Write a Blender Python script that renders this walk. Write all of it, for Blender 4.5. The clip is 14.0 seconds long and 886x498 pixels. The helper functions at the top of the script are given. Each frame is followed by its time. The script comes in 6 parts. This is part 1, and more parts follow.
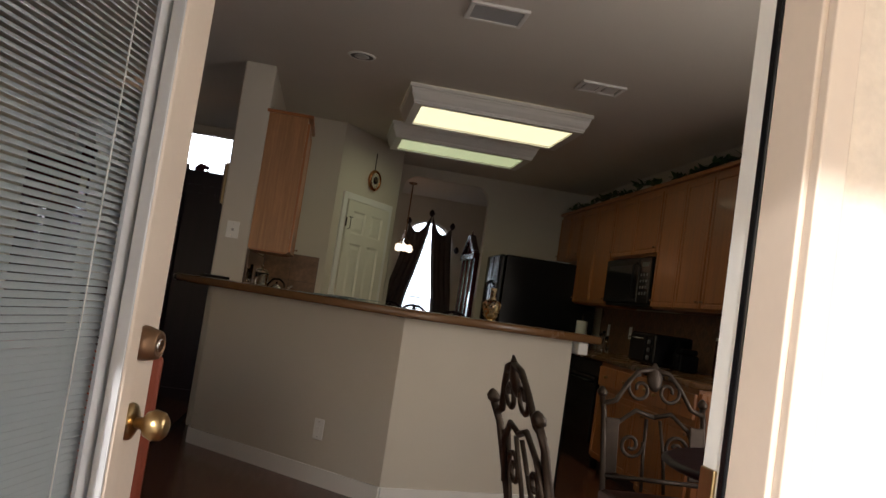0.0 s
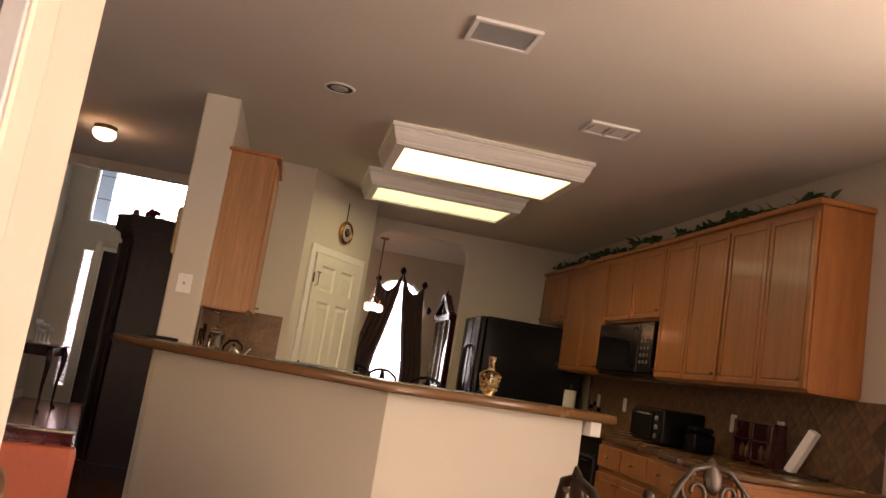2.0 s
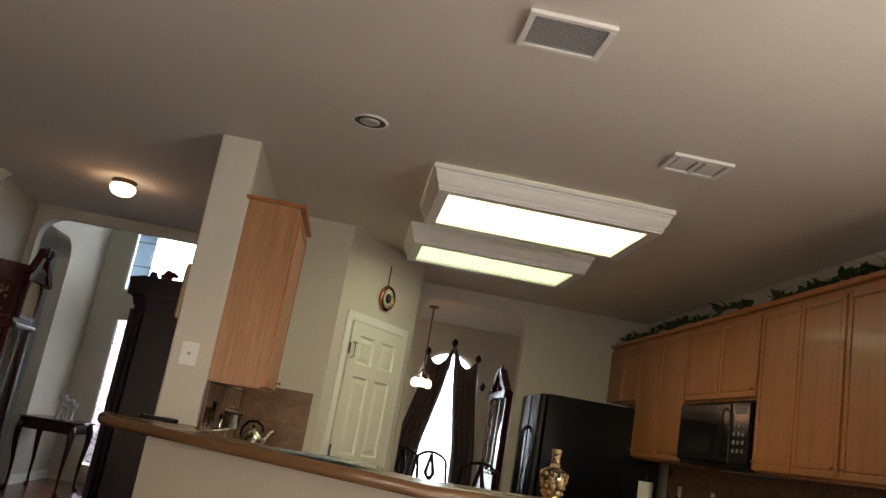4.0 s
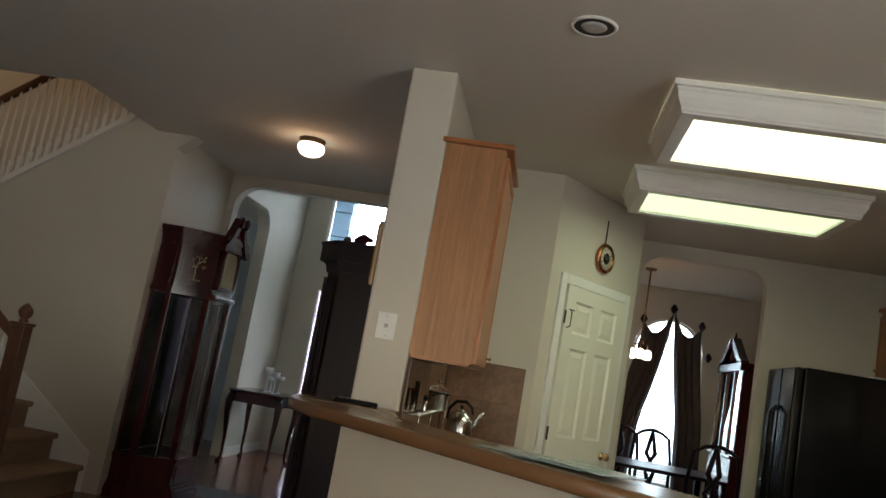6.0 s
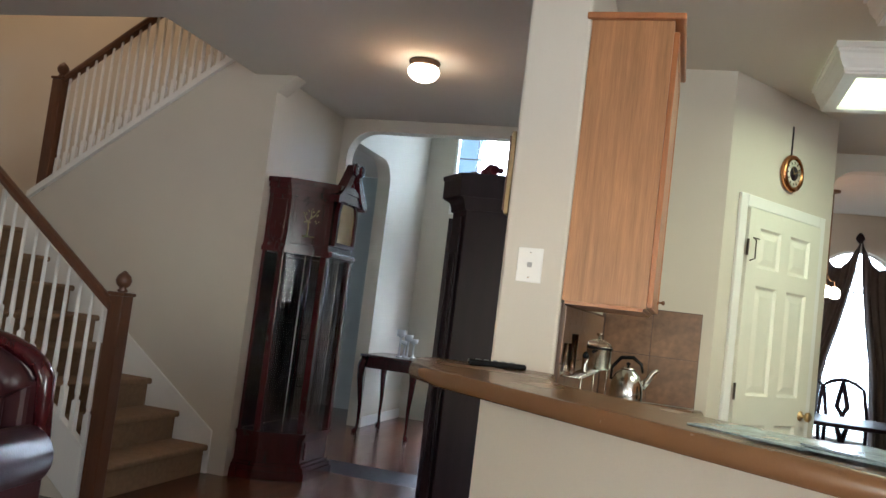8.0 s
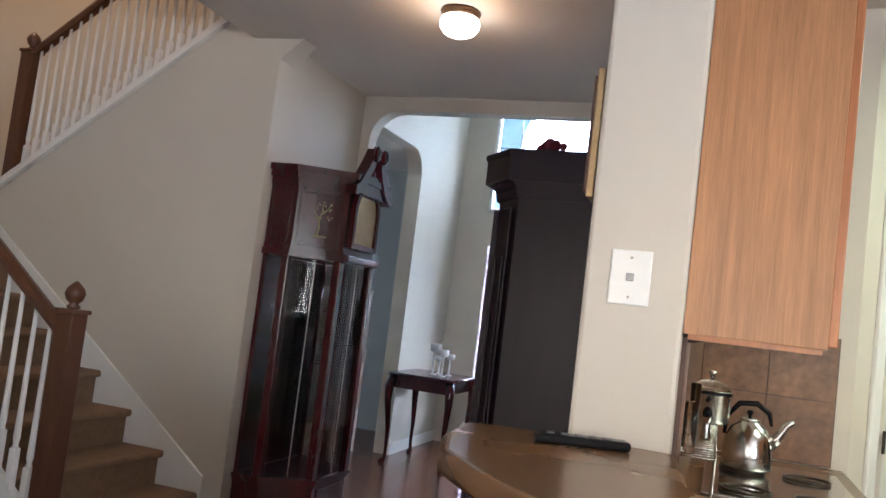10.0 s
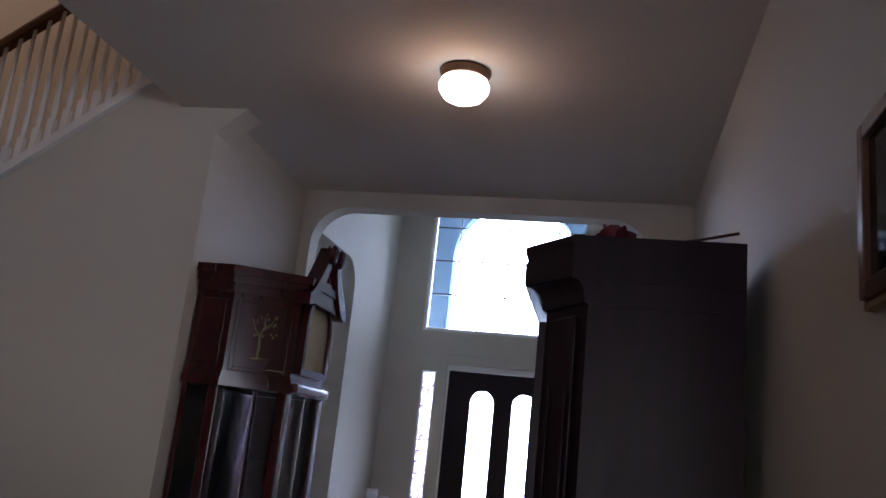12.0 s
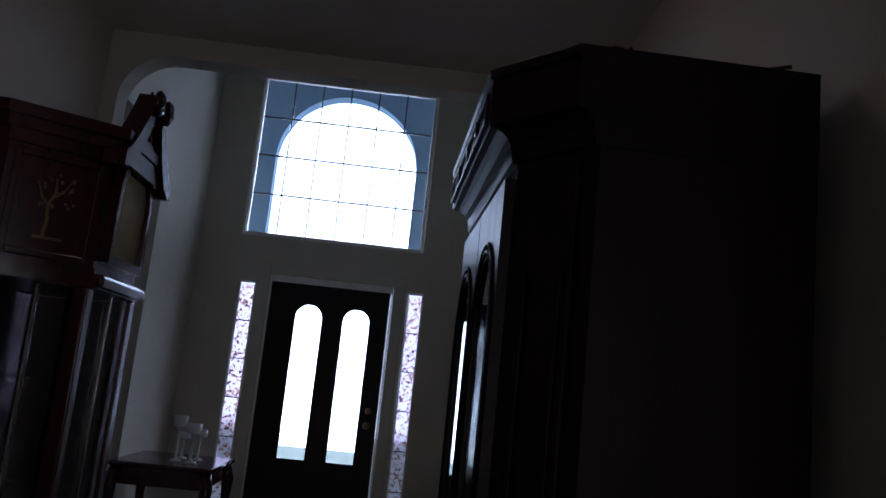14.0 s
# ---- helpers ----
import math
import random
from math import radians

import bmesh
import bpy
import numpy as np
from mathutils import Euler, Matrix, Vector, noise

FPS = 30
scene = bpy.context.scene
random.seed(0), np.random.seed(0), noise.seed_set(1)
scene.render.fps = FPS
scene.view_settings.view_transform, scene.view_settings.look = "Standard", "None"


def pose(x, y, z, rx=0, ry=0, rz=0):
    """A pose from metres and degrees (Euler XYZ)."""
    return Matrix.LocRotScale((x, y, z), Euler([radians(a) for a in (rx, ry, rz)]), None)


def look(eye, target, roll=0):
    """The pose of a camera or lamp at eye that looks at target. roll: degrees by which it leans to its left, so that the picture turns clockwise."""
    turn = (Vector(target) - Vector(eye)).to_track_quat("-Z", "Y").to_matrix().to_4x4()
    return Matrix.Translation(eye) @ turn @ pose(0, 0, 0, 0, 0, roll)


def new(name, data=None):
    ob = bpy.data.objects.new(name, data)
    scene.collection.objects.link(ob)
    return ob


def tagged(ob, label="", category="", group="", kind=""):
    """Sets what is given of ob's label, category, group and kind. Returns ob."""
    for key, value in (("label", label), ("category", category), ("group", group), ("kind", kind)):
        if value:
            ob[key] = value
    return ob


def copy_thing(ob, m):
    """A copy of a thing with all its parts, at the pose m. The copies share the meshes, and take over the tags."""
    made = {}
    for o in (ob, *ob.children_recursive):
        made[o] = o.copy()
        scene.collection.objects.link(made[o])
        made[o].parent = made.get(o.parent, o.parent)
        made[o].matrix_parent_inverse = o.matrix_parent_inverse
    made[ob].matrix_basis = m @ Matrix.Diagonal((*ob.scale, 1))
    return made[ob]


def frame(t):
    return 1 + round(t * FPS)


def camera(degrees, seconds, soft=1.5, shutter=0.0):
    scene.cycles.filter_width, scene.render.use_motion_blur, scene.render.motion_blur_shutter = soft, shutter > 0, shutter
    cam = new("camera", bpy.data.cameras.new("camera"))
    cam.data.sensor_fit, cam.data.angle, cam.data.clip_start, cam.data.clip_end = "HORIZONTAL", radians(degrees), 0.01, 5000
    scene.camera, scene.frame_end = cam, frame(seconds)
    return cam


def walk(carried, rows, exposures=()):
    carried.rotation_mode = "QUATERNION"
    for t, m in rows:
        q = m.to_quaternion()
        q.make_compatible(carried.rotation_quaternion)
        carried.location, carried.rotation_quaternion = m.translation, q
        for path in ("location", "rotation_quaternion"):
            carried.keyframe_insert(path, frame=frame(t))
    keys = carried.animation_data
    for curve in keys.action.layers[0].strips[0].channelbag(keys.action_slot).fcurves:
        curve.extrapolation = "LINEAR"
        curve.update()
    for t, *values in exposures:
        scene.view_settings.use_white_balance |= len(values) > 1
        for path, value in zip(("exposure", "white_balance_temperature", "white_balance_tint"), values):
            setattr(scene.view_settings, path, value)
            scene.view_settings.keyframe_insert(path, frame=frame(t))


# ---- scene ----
cam = camera(57.0, 14.0)
PATH = [
    (0, (0.26, -0.577, 1.136), (0.531, 1.4, 1.273), 8.5),
    (0.5, (0.236, -0.435, 1.159), (0.643, 1.514, 1.342), 8.3),
    (1, (0.273, -0.267, 1.168), (0.661, 1.682, 1.393), 9.2),
    (1.5, (0.235, -0.047, 1.156), (0.632, 1.894, 1.433), 8.7),
    (2, (0.219, 0.169, 1.165), (0.556, 2.118, 1.461), 9.2),
    (2.5, (0.229, 0.483, 1.143), (0.508, 2.435, 1.478), 9.7),
    (4.8, (0.465, 1.331, 1.279), (0.414, 3.278, 1.733), 10.5),
    (5, (0.448, 1.447, 1.271), (0.308, 3.412, 1.613), 10.8),
    (5.5, (0.34, 1.64, 1.29), (0.126, 3.607, 1.58), 10.8),
    (6, (0.269, 1.861, 1.294), (-0.011, 3.819, 1.59), 10.1),
    (6.5, (0.249, 2.095, 1.287), (-0.121, 4.037, 1.592), 9.0),
    (7, (0.182, 2.303, 1.269), (-0.259, 4.229, 1.579), 7.9),
    (7.5, (0.101, 2.497, 1.253), (-0.398, 4.418, 1.5), 7.3),
    (8, (0.076, 2.722, 1.257), (-0.501, 4.631, 1.41), 7.0),
    (8.5, (0.038, 2.945, 1.272), (-0.615, 4.833, 1.368), 7.2),
    (8.7, (-0.003, 3.034, 1.283), (-0.682, 4.914, 1.364), 7.4),
    (10.8, (-0.589, 3.969, 1.356), (-1.171, 5.863, 1.624), 5.0),
    (11, (-0.702, 3.979, 1.338), (-1.168, 5.9, 1.647), 5.2),
    (11.5, (-0.841, 4.263, 1.347), (-1.265, 6.175, 1.749), 5.7),
    (12, (-0.979, 4.522, 1.374), (-1.387, 6.422, 1.844), 6.1),
    (12.5, (-1.158, 4.721, 1.383), (-1.4, 6.652, 1.843), 5.4),
    (13, (-1.246, 4.89, 1.341), (-1.33, 6.849, 1.736), 6.0),
    (13.5, (-1.316, 5.13, 1.33), (-1.293, 7.099, 1.678), 5.8),
    (14, (-1.377, 5.336, 1.326), (-1.276, 7.303, 1.67), 5.9),
]
walk(cam, [(t, look(e, g, r)) for t, e, g, r in PATH],
     exposures=[(0.0, -0.3, 6000, 13), (0.5, 0.0, 6300, 16), (1.0, 0.62, 7200, 26), (1.5, 1.02, 7600, 30), (2.1, 1.04, 7600, 29), (2.7, 1.1, 6700, 18), (5.0, 0.95, 5950, 8),
                (6.0, 0.93, 5600, 3), (7.0, 1.53, 5400, 3), (8.5, 2.1, 5200, 7), (11.0, 2.3, 5000, 15), (11.7, 1.4, 4900, 19), (12.5, 0.35, 4900, 20), (13.2, -0.2, 4900, 17), (14.0, -0.8, 4900, 16)])

# ---- world, sun and large lights ----
world = bpy.data.worlds.new("world")
scene.world = world
world.use_nodes = True
sky = world.node_tree.nodes.new("ShaderNodeTexSky")
sky.sky_type = "NISHITA"
sky.sun_disc = False
sky.sun_elevation, sky.sun_rotation = radians(21), radians(192)
world.node_tree.nodes["Background"].inputs[1].default_value = 0.15
world.node_tree.links.new(sky.outputs[0], world.node_tree.nodes["Background"].inputs[0])


def area_lamp(name, place, target, w, h, watts, colour):
    data = bpy.data.lights.new(name, "AREA")
    data.shape, data.size, data.size_y, data.energy, data.color = "RECTANGLE", w, h, watts, colour
    ob = new(name, data)
    ob.matrix_world = look(place, target)
    return ob


def point_lamp(name, place, watts, colour, radius=0.05):
    data = bpy.data.lights.new(name, "POINT")
    data.energy, data.color, data.shadow_soft_size = watts, colour, radius
    ob = new(name, data)
    ob.location = place
    return ob


sun_data = bpy.data.lights.new("sun", "SUN")
sun_data.energy, sun_data.angle, sun_data.color = 5.0, radians(0.6), (1.0, 0.93, 0.82)
sun = new("sun", sun_data)
sun.matrix_world = look((-1.5, -7.2, 2.85), (0, 0, 0))

# daylight in the openings; nook and living openings are unseen, added for light
area_lamp("added_daylight_nook", (3.40, 1.55, 1.5), (0, 1.8, 2.2), 1.55, 1.5, 42, (1.0, 0.88, 0.74))
area_lamp("daylight_back_door", (0.18, -0.02, 1.3), (0.2, 3, 1.5), 0.9, 1.9, 1.0, (1.0, 0.90, 0.80))
area_lamp("added_daylight_living", (-1.5, 0.06, 1.3), (-2.7, 3.5, 1.5), 1.35, 1.35, 3.6, (0.86, 0.94, 1.0))
area_lamp("daylight_foyer", (-1.95, 13.19, 2.6), (-1.95, 6.8, 1.9), 3.0, 3.4, 58, (0.80, 0.90, 1.0))
area_lamp("daylight_dining", (1.69, 11.86, 1.4), (1.6, 7, 1.2), 0.7, 1.6, 2, (0.95, 0.97, 1.0))
# added warm fill for the upper stairwell, its source unseen
area_lamp("upstairs_fill", (-5.2, 7.48, 5.2), (-5.0, 8.13, 3.0), 0.5, 0.5, 6.5, (1.0, 0.62, 0.34))
# added fill inside the side room, which has no window
area_lamp("study_fill", (-6.3, 10.27, 1.6), (-3, 10.1, 1.4), 1.4, 1.5, 3.33, (0.95, 0.97, 1.0))
area_lamp("tubes_near", (1.362, 5.82, 2.59), (1.362, 5.82, 0), 1.15, 0.56, 4.0, (1.0, 0.93, 0.62))
area_lamp("tubes_far", (1.33, 7.155, 2.59), (1.33, 7.155, 0), 1.13, 0.5, 2.7, (0.98, 1.0, 0.62))
point_lamp("hall_bulb", (-1.555, 7.23, 2.54), 0.85, (1.0, 0.50, 0.20), 0.06)
point_lamp("chandelier_bulb", (1.0, 10.1, 2.1), 2.2, (1.0, 0.52, 0.26), 0.08)


# ---- materials ----
def mat(name, colour, rough=0.5, metal=0.0, vary=0.12, scale=6.0, fine=90.0, bump=0.05, stretch=(1, 1, 1), spec=0.5, coat=0.0):
    m = bpy.data.materials.new(name)
    m.use_nodes = True
    nt = m.node_tree
    b = nt.nodes["Principled BSDF"]
    co = nt.nodes.new("ShaderNodeTexCoord")
    mp = nt.nodes.new("ShaderNodeMapping")
    mp.inputs["Scale"].default_value = stretch
    nt.links.new(co.outputs["Object"], mp.inputs[0])
    n1, n2 = nt.nodes.new("ShaderNodeTexNoise"), nt.nodes.new("ShaderNodeTexNoise")
    n1.inputs["Scale"].default_value, n2.inputs["Scale"].default_value = scale, fine
    n1.inputs["Detail"].default_value, n2.inputs["Detail"].default_value = 5, 3
    for n in (n1, n2):
        nt.links.new(mp.outputs[0], n.inputs["Vector"])
    add = nt.nodes.new("ShaderNodeMix")
    add.data_type, add.inputs[0].default_value = "FLOAT", 0.4
    nt.links.new(n1.outputs["Fac"], add.inputs[2])
    nt.links.new(n2.outputs["Fac"], add.inputs[3])
    ramp = nt.nodes.new("ShaderNodeValToRGB")
    ramp.color_ramp.elements[0].position, ramp.color_ramp.elements[1].position = 0.25, 0.75
    ramp.color_ramp.elements[0].color = (*[c * (1 - vary) for c in colour], 1)
    ramp.color_ramp.elements[1].color = (*[min(1, c * (1 + vary)) for c in colour], 1)
    nt.links.new(add.outputs[0], ramp.inputs[0])
    nt.links.new(ramp.outputs[0], b.inputs["Base Color"])
    rr = nt.nodes.new("ShaderNodeMapRange")
    rr.inputs[3].default_value, rr.inputs[4].default_value = max(0, rough - 0.08), min(1, rough + 0.08)
    nt.links.new(n1.outputs["Fac"], rr.inputs[0])
    nt.links.new(rr.outputs[0], b.inputs["Roughness"])
    b.inputs["Metallic"].default_value = metal
    b.inputs["Specular IOR Level"].default_value = spec
    b.inputs["Coat Weight"].default_value = coat
    b.inputs["Coat Roughness"].default_value = 0.12
    if bump:
        bp = nt.nodes.new("ShaderNodeBump")
        bp.inputs["Strength"].default_value, bp.inputs["Distance"].default_value = bump, 0.004
        nt.links.new(add.outputs[0], bp.inputs["Height"])
        nt.links.new(bp.outputs[0], b.inputs["Normal"])
    return m


def glow(name, colour, strength):
    m = bpy.data.materials.new(name)
    m.use_nodes = True
    b = m.node_tree.nodes["Principled BSDF"]
    b.inputs["Base Color"].default_value = (0.8, 0.8, 0.8, 1)
    b.inputs["Emission Color"].default_value = (*colour, 1)
    b.inputs["Emission Strength"].default_value = strength
    return m


def glass(name, colour=(1, 1, 1), rough=0.0):
    m = bpy.data.materials.new(name)
    m.use_nodes = True
    b = m.node_tree.nodes["Principled BSDF"]
    b.inputs["Base Color"].default_value = (*colour, 1)
    b.inputs["Transmission Weight"].default_value = 1.0
    b.inputs["Roughness"].default_value = rough
    b.inputs["IOR"].default_value = 1.45
    return m


M_WALL = mat("painted_drywall", (0.60, 0.555, 0.47), 0.75, vary=0.03, scale=2, fine=160, bump=0.12)
M_CEIL = mat("ceiling_paint", (0.68, 0.64, 0.57), 0.85, vary=0.04, scale=1.5, fine=120, bump=0.25)
M_TRIM = mat("white_trim_paint", (0.80, 0.79, 0.75), 0.4, vary=0.03, scale=8, bump=0.02)
M_BLUEWALL = mat("grey_blue_paint", (0.36, 0.39, 0.38), 0.75, vary=0.04, scale=2, bump=0.1)
M_STUCCO = mat("stucco", (0.82, 0.73, 0.62), 0.9, vary=0.12, scale=18, fine=120, bump=0.9)
M_FLOOR = mat("cherry_plank", (0.115, 0.042, 0.022), 0.22, vary=0.45, scale=3, fine=40, bump=0.05, stretch=(12, 1, 1))
M_OAK = mat("honey_oak", (0.34, 0.124, 0.034), 0.40, vary=0.30, scale=3.0, fine=26, bump=0.08, stretch=(9, 9, 0.7), coat=0.15)
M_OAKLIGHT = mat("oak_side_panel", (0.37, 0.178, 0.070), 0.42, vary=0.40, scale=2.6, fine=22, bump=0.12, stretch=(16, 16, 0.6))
M_DARK = mat("espresso_wood", (0.016, 0.0068, 0.011), 0.40, vary=0.4, scale=3, fine=30, bump=0.05, stretch=(8, 8, 0.7), spec=0.2)
M_CHERRY = mat("dark_cherry_wood", (0.046, 0.0055, 0.0075), 0.20, vary=0.4, scale=3, fine=30, bump=0.03, stretch=(8, 8, 0.7), coat=0.15)
M_BLACK = mat("black_enamel", (0.007, 0.007, 0.008), 0.16, vary=0.2, bump=0.01, spec=0.15)
M_IRON = mat("bronzed_iron", (0.055, 0.040, 0.030), 0.42, metal=0.7, vary=0.3, scale=20, bump=0.2)
M_COUNTER = mat("brown_counter", (0.165, 0.085, 0.036), 0.26, vary=0.07, scale=4, fine=220, bump=0.0)
M_SPLASH = mat("brown_slate_tile", (0.17, 0.088, 0.045), 0.38, vary=0.8, scale=5, fine=30, bump=0.25)
M_CARPET = mat("tan_carpet", (0.22, 0.14, 0.08), 0.95, vary=0.25, scale=30, fine=300, bump=0.8)
M_NEWEL = mat("walnut_stain", (0.105, 0.042, 0.020), 0.35, vary=0.3, scale=3, fine=30, stretch=(8, 8, 0.7), bump=0.05)
M_LEATHER = mat("oxblood_leather", (0.035, 0.010, 0.012), 0.32, vary=0.35, scale=9, fine=140, bump=0.4)
M_REDLEATHER = mat("red_leather", (0.33, 0.070, 0.032), 0.42, vary=0.2, scale=9, fine=140, bump=0.3)
M_BRASS = mat("worn_brass", (0.44, 0.31, 0.15), 0.30, metal=1.0, vary=0.2, scale=20, bump=0.05)
M_BRONZE = mat("aged_bronze", (0.22, 0.13, 0.075), 0.42, metal=0.8, vary=0.3, scale=20, bump=0.1)
M_STEEL = mat("stainless_steel", (0.62, 0.61, 0.59), 0.18, metal=1.0, vary=0.08, scale=20, bump=0.02)
M_TAN = mat("tan_door_paint", (0.76, 0.65, 0.54), 0.42, vary=0.04, scale=5, bump=0.03)
M_DOOR = mat("painted_door", (0.76, 0.74, 0.64), 0.4, vary=0.03, scale=5, bump=0.03)
M_CURTAIN = mat("brown_drape", (0.085, 0.066, 0.060), 0.8, vary=0.25, scale=20, bump=0.3)
M_LEAF = mat("leaf_green", (0.035, 0.075, 0.022), 0.55, vary=0.5, scale=20, bump=0.1)
M_PLASTIC = mat("white_plastic", (0.80, 0.79, 0.75), 0.35, vary=0.02, bump=0.0)
M_GOLD = mat("gilt", (0.36, 0.26, 0.13), 0.5, metal=0.6, vary=0.25, scale=30, bump=0.2)
M_ROSE = mat("rose_petal", (0.13, 0.010, 0.022), 0.7, vary=0.3, scale=30, bump=0.1)
M_MIRROR = mat("silvered_mirror", (0.60, 0.62, 0.63), 0.03, metal=1.0, vary=0.01, bump=0.0)
M_DIMMIRROR = mat("dim_mirror", (0.22, 0.22, 0.23), 0.08, metal=1.0, vary=0.05, bump=0.0)
M_PANE = glass("matt_window_glass")
M_PANE.node_tree.nodes["Principled BSDF"].inputs["IOR"].default_value = 1.08
M_SMOKE = glass("smoked_glass_panel", (0.45, 0.43, 0.43))
M_SMOKE.node_tree.nodes["Principled BSDF"].inputs["IOR"].default_value = 1.15
M_ALU = mat("brushed_aluminium", (0.55, 0.55, 0.56), 0.45, metal=0.4, vary=0.06, scale=8, bump=0.02)
M_SLAT = mat("blind_slat_enamel", (0.36, 0.40, 0.41), 0.5, vary=0.03, bump=0.0)
M_VENT = mat("grey_vent_enamel", (0.40, 0.39, 0.38), 0.55, vary=0.08, scale=8, bump=0.02)
M_GLASS = glass("clear_glass")
M_TUBE = glow("fluorescent_diffuser", (1.0, 0.88, 0.48), 1.5)
M_TUBE2 = glow("yellowed_diffuser", (0.93, 1.0, 0.50), 0.6)
M_BULBGLASS = glow("lit_opal_glass", (1.0, 0.80, 0.55), 2.6)
M_DAY = glow("bright_sky_backdrop", (0.92, 0.97, 1.0), 4.6)


# ---- helpers for meshes ----
def add_box(bm, x0, x1, y0, y1, z0, z1, bevel=0.0):
    verts = bmesh.ops.create_cube(bm, size=1.0)["verts"]
    bmesh.ops.scale(bm, vec=(x1 - x0, y1 - y0, z1 - z0), verts=verts)
    bmesh.ops.translate(bm, vec=((x0 + x1) / 2, (y0 + y1) / 2, (z0 + z1) / 2), verts=verts)
    if bevel:
        edges = list({e for v in verts for e in v.link_edges})
        bmesh.ops.bevel(bm, geom=edges, offset=bevel, segments=2, profile=0.5, affect="EDGES")
    return bm


def boxmesh(*a, bevel=0.0):
    return add_box(bmesh.new(), *a, bevel=bevel)


def add_prism(bm, pts, z0, z1):
    """An upright prism over a plan outline."""
    lo = [bm.verts.new((x, y, z0)) for x, y in pts]
    hi = [bm.verts.new((x, y, z1)) for x, y in pts]
    n = len(pts)
    faces = [bm.faces.new(lo[::-1]), bm.faces.new(hi)]
    for i in range(n):
        faces.append(bm.faces.new((lo[i], lo[(i + 1) % n], hi[(i + 1) % n], hi[i])))
    bmesh.ops.recalc_face_normals(bm, faces=faces)
    return bm


def add_lathe(bm, profile, n=20, m=Matrix()):
    """A turned shape: profile of (radius, height) from bottom to top."""
    rings = []
    for r, z in profile:
        rings.append([bm.verts.new(m @ Vector((r * math.cos(2 * math.pi * i / n), r * math.sin(2 * math.pi * i / n), z))) for i in range(n)])
    for a, b in zip(rings, rings[1:]):
        for i in range(n):
            f = bm.faces.new((a[i], a[(i + 1) % n], b[(i + 1) % n], b[i]))
            f.smooth = True
    bm.faces.new(rings[0][::-1])
    bm.faces.new(rings[-1])
    return bm


def add_tube(bm, pts, radius, n=8):
    """A round bar along points, radius one number or one for each point."""
    pts = [Vector(p) for p in pts]
    rad = radius if isinstance(radius, (list, tuple)) else [radius] * len(pts)
    rings = []
    side = None
    for i, p in enumerate(pts):
        d = (pts[min(i + 1, len(pts) - 1)] - pts[max(i - 1, 0)]).normalized()
        if side is None:
            side = d.orthogonal().normalized()
        side = (side - d * side.dot(d)).normalized()
        up = d.cross(side)
        rings.append([bm.verts.new(p + rad[i] * (side * math.cos(2 * math.pi * k / n) + up * math.sin(2 * math.pi * k / n))) for k in range(n)])
    for a, b in zip(rings, rings[1:]):
        for k in range(n):
            f = bm.faces.new((a[k], a[(k + 1) % n], b[(k + 1) % n], b[k]))
            f.smooth = True
    bm.faces.new(rings[0][::-1])
    bm.faces.new(rings[-1])
    return bm


def mesh_of(name, bm, material):
    me = bpy.data.meshes.new(name)
    bm.to_mesh(me)
    bm.free()
    me.materials.append(material)
    return me


def part(name, bm, material, parent=None, label=""):
    ob = new(name, mesh_of(name, bm, material))
    if parent is not None:
        ob.parent = parent
    if label:
        ob["label"] = label
    return ob


def thing(name, place, turn, label, category, group=""):
    ob = new(name)
    ob.empty_display_size = 0.1
    ob.matrix_basis = pose(*place, 0, 0, turn)
    return tagged(ob, label, category, group)


def structure(name, bm, material, label="", category=""):
    return tagged(part(name, bm, material), label, category, "", "structure")


def add_wall(bm, axis, a0, a1, u0, u1, z0, z1, holes=()):
    """A wall between a0 and a1 on one axis, along u, with holes (u0, u1, z0, z1, radius of the upper corners)."""
    def put(p, q, lo, hi):
        if q - p > 1e-5 and hi - lo > 1e-5:
            if axis == "y":
                add_box(bm, p, q, a0, a1, lo, hi)
            else:
                add_box(bm, a0, a1, p, q, lo, hi)
    at = u0
    for h0, h1, hz0, hz1, r in sorted(holes):
        put(at, h0, z0, z1)
        put(h0, h1, z0, hz0)
        put(h0 + r, h1 - r, hz1, z1)
        steps = 12 if r else 0
        for k in range(steps):
            a, b = math.pi / 2 * k / steps, math.pi / 2 * (k + 1) / steps
            p, q = r * (1 - math.cos(a)), r * (1 - math.cos(b))
            lp, lq = hz1 - r + r * math.sin(a), hz1 - r + r * math.sin(b)
            for (u, lu), (v, lv) in (((h0 + p, lp), (h0 + q, lq)), ((h1 - q, lq), (h1 - p, lp))):
                flat = ((u, lu), (v, lv), (v, z1), (u, z1))
                lo, hi = [[bm.verts.new((s, w, z) if axis == "y" else (w, s, z)) for s, z in flat] for w in (a0, a1)]
                faces = [bm.faces.new(lo), bm.faces.new(hi[::-1])]
                faces += [bm.faces.new((lo[m], hi[m], hi[(m + 1) % 4], lo[(m + 1) % 4])) for m in range(4)]
                bmesh.ops.recalc_face_normals(bm, faces=faces)
        at = h1
    put(at, u1, z0, z1)
    return bm


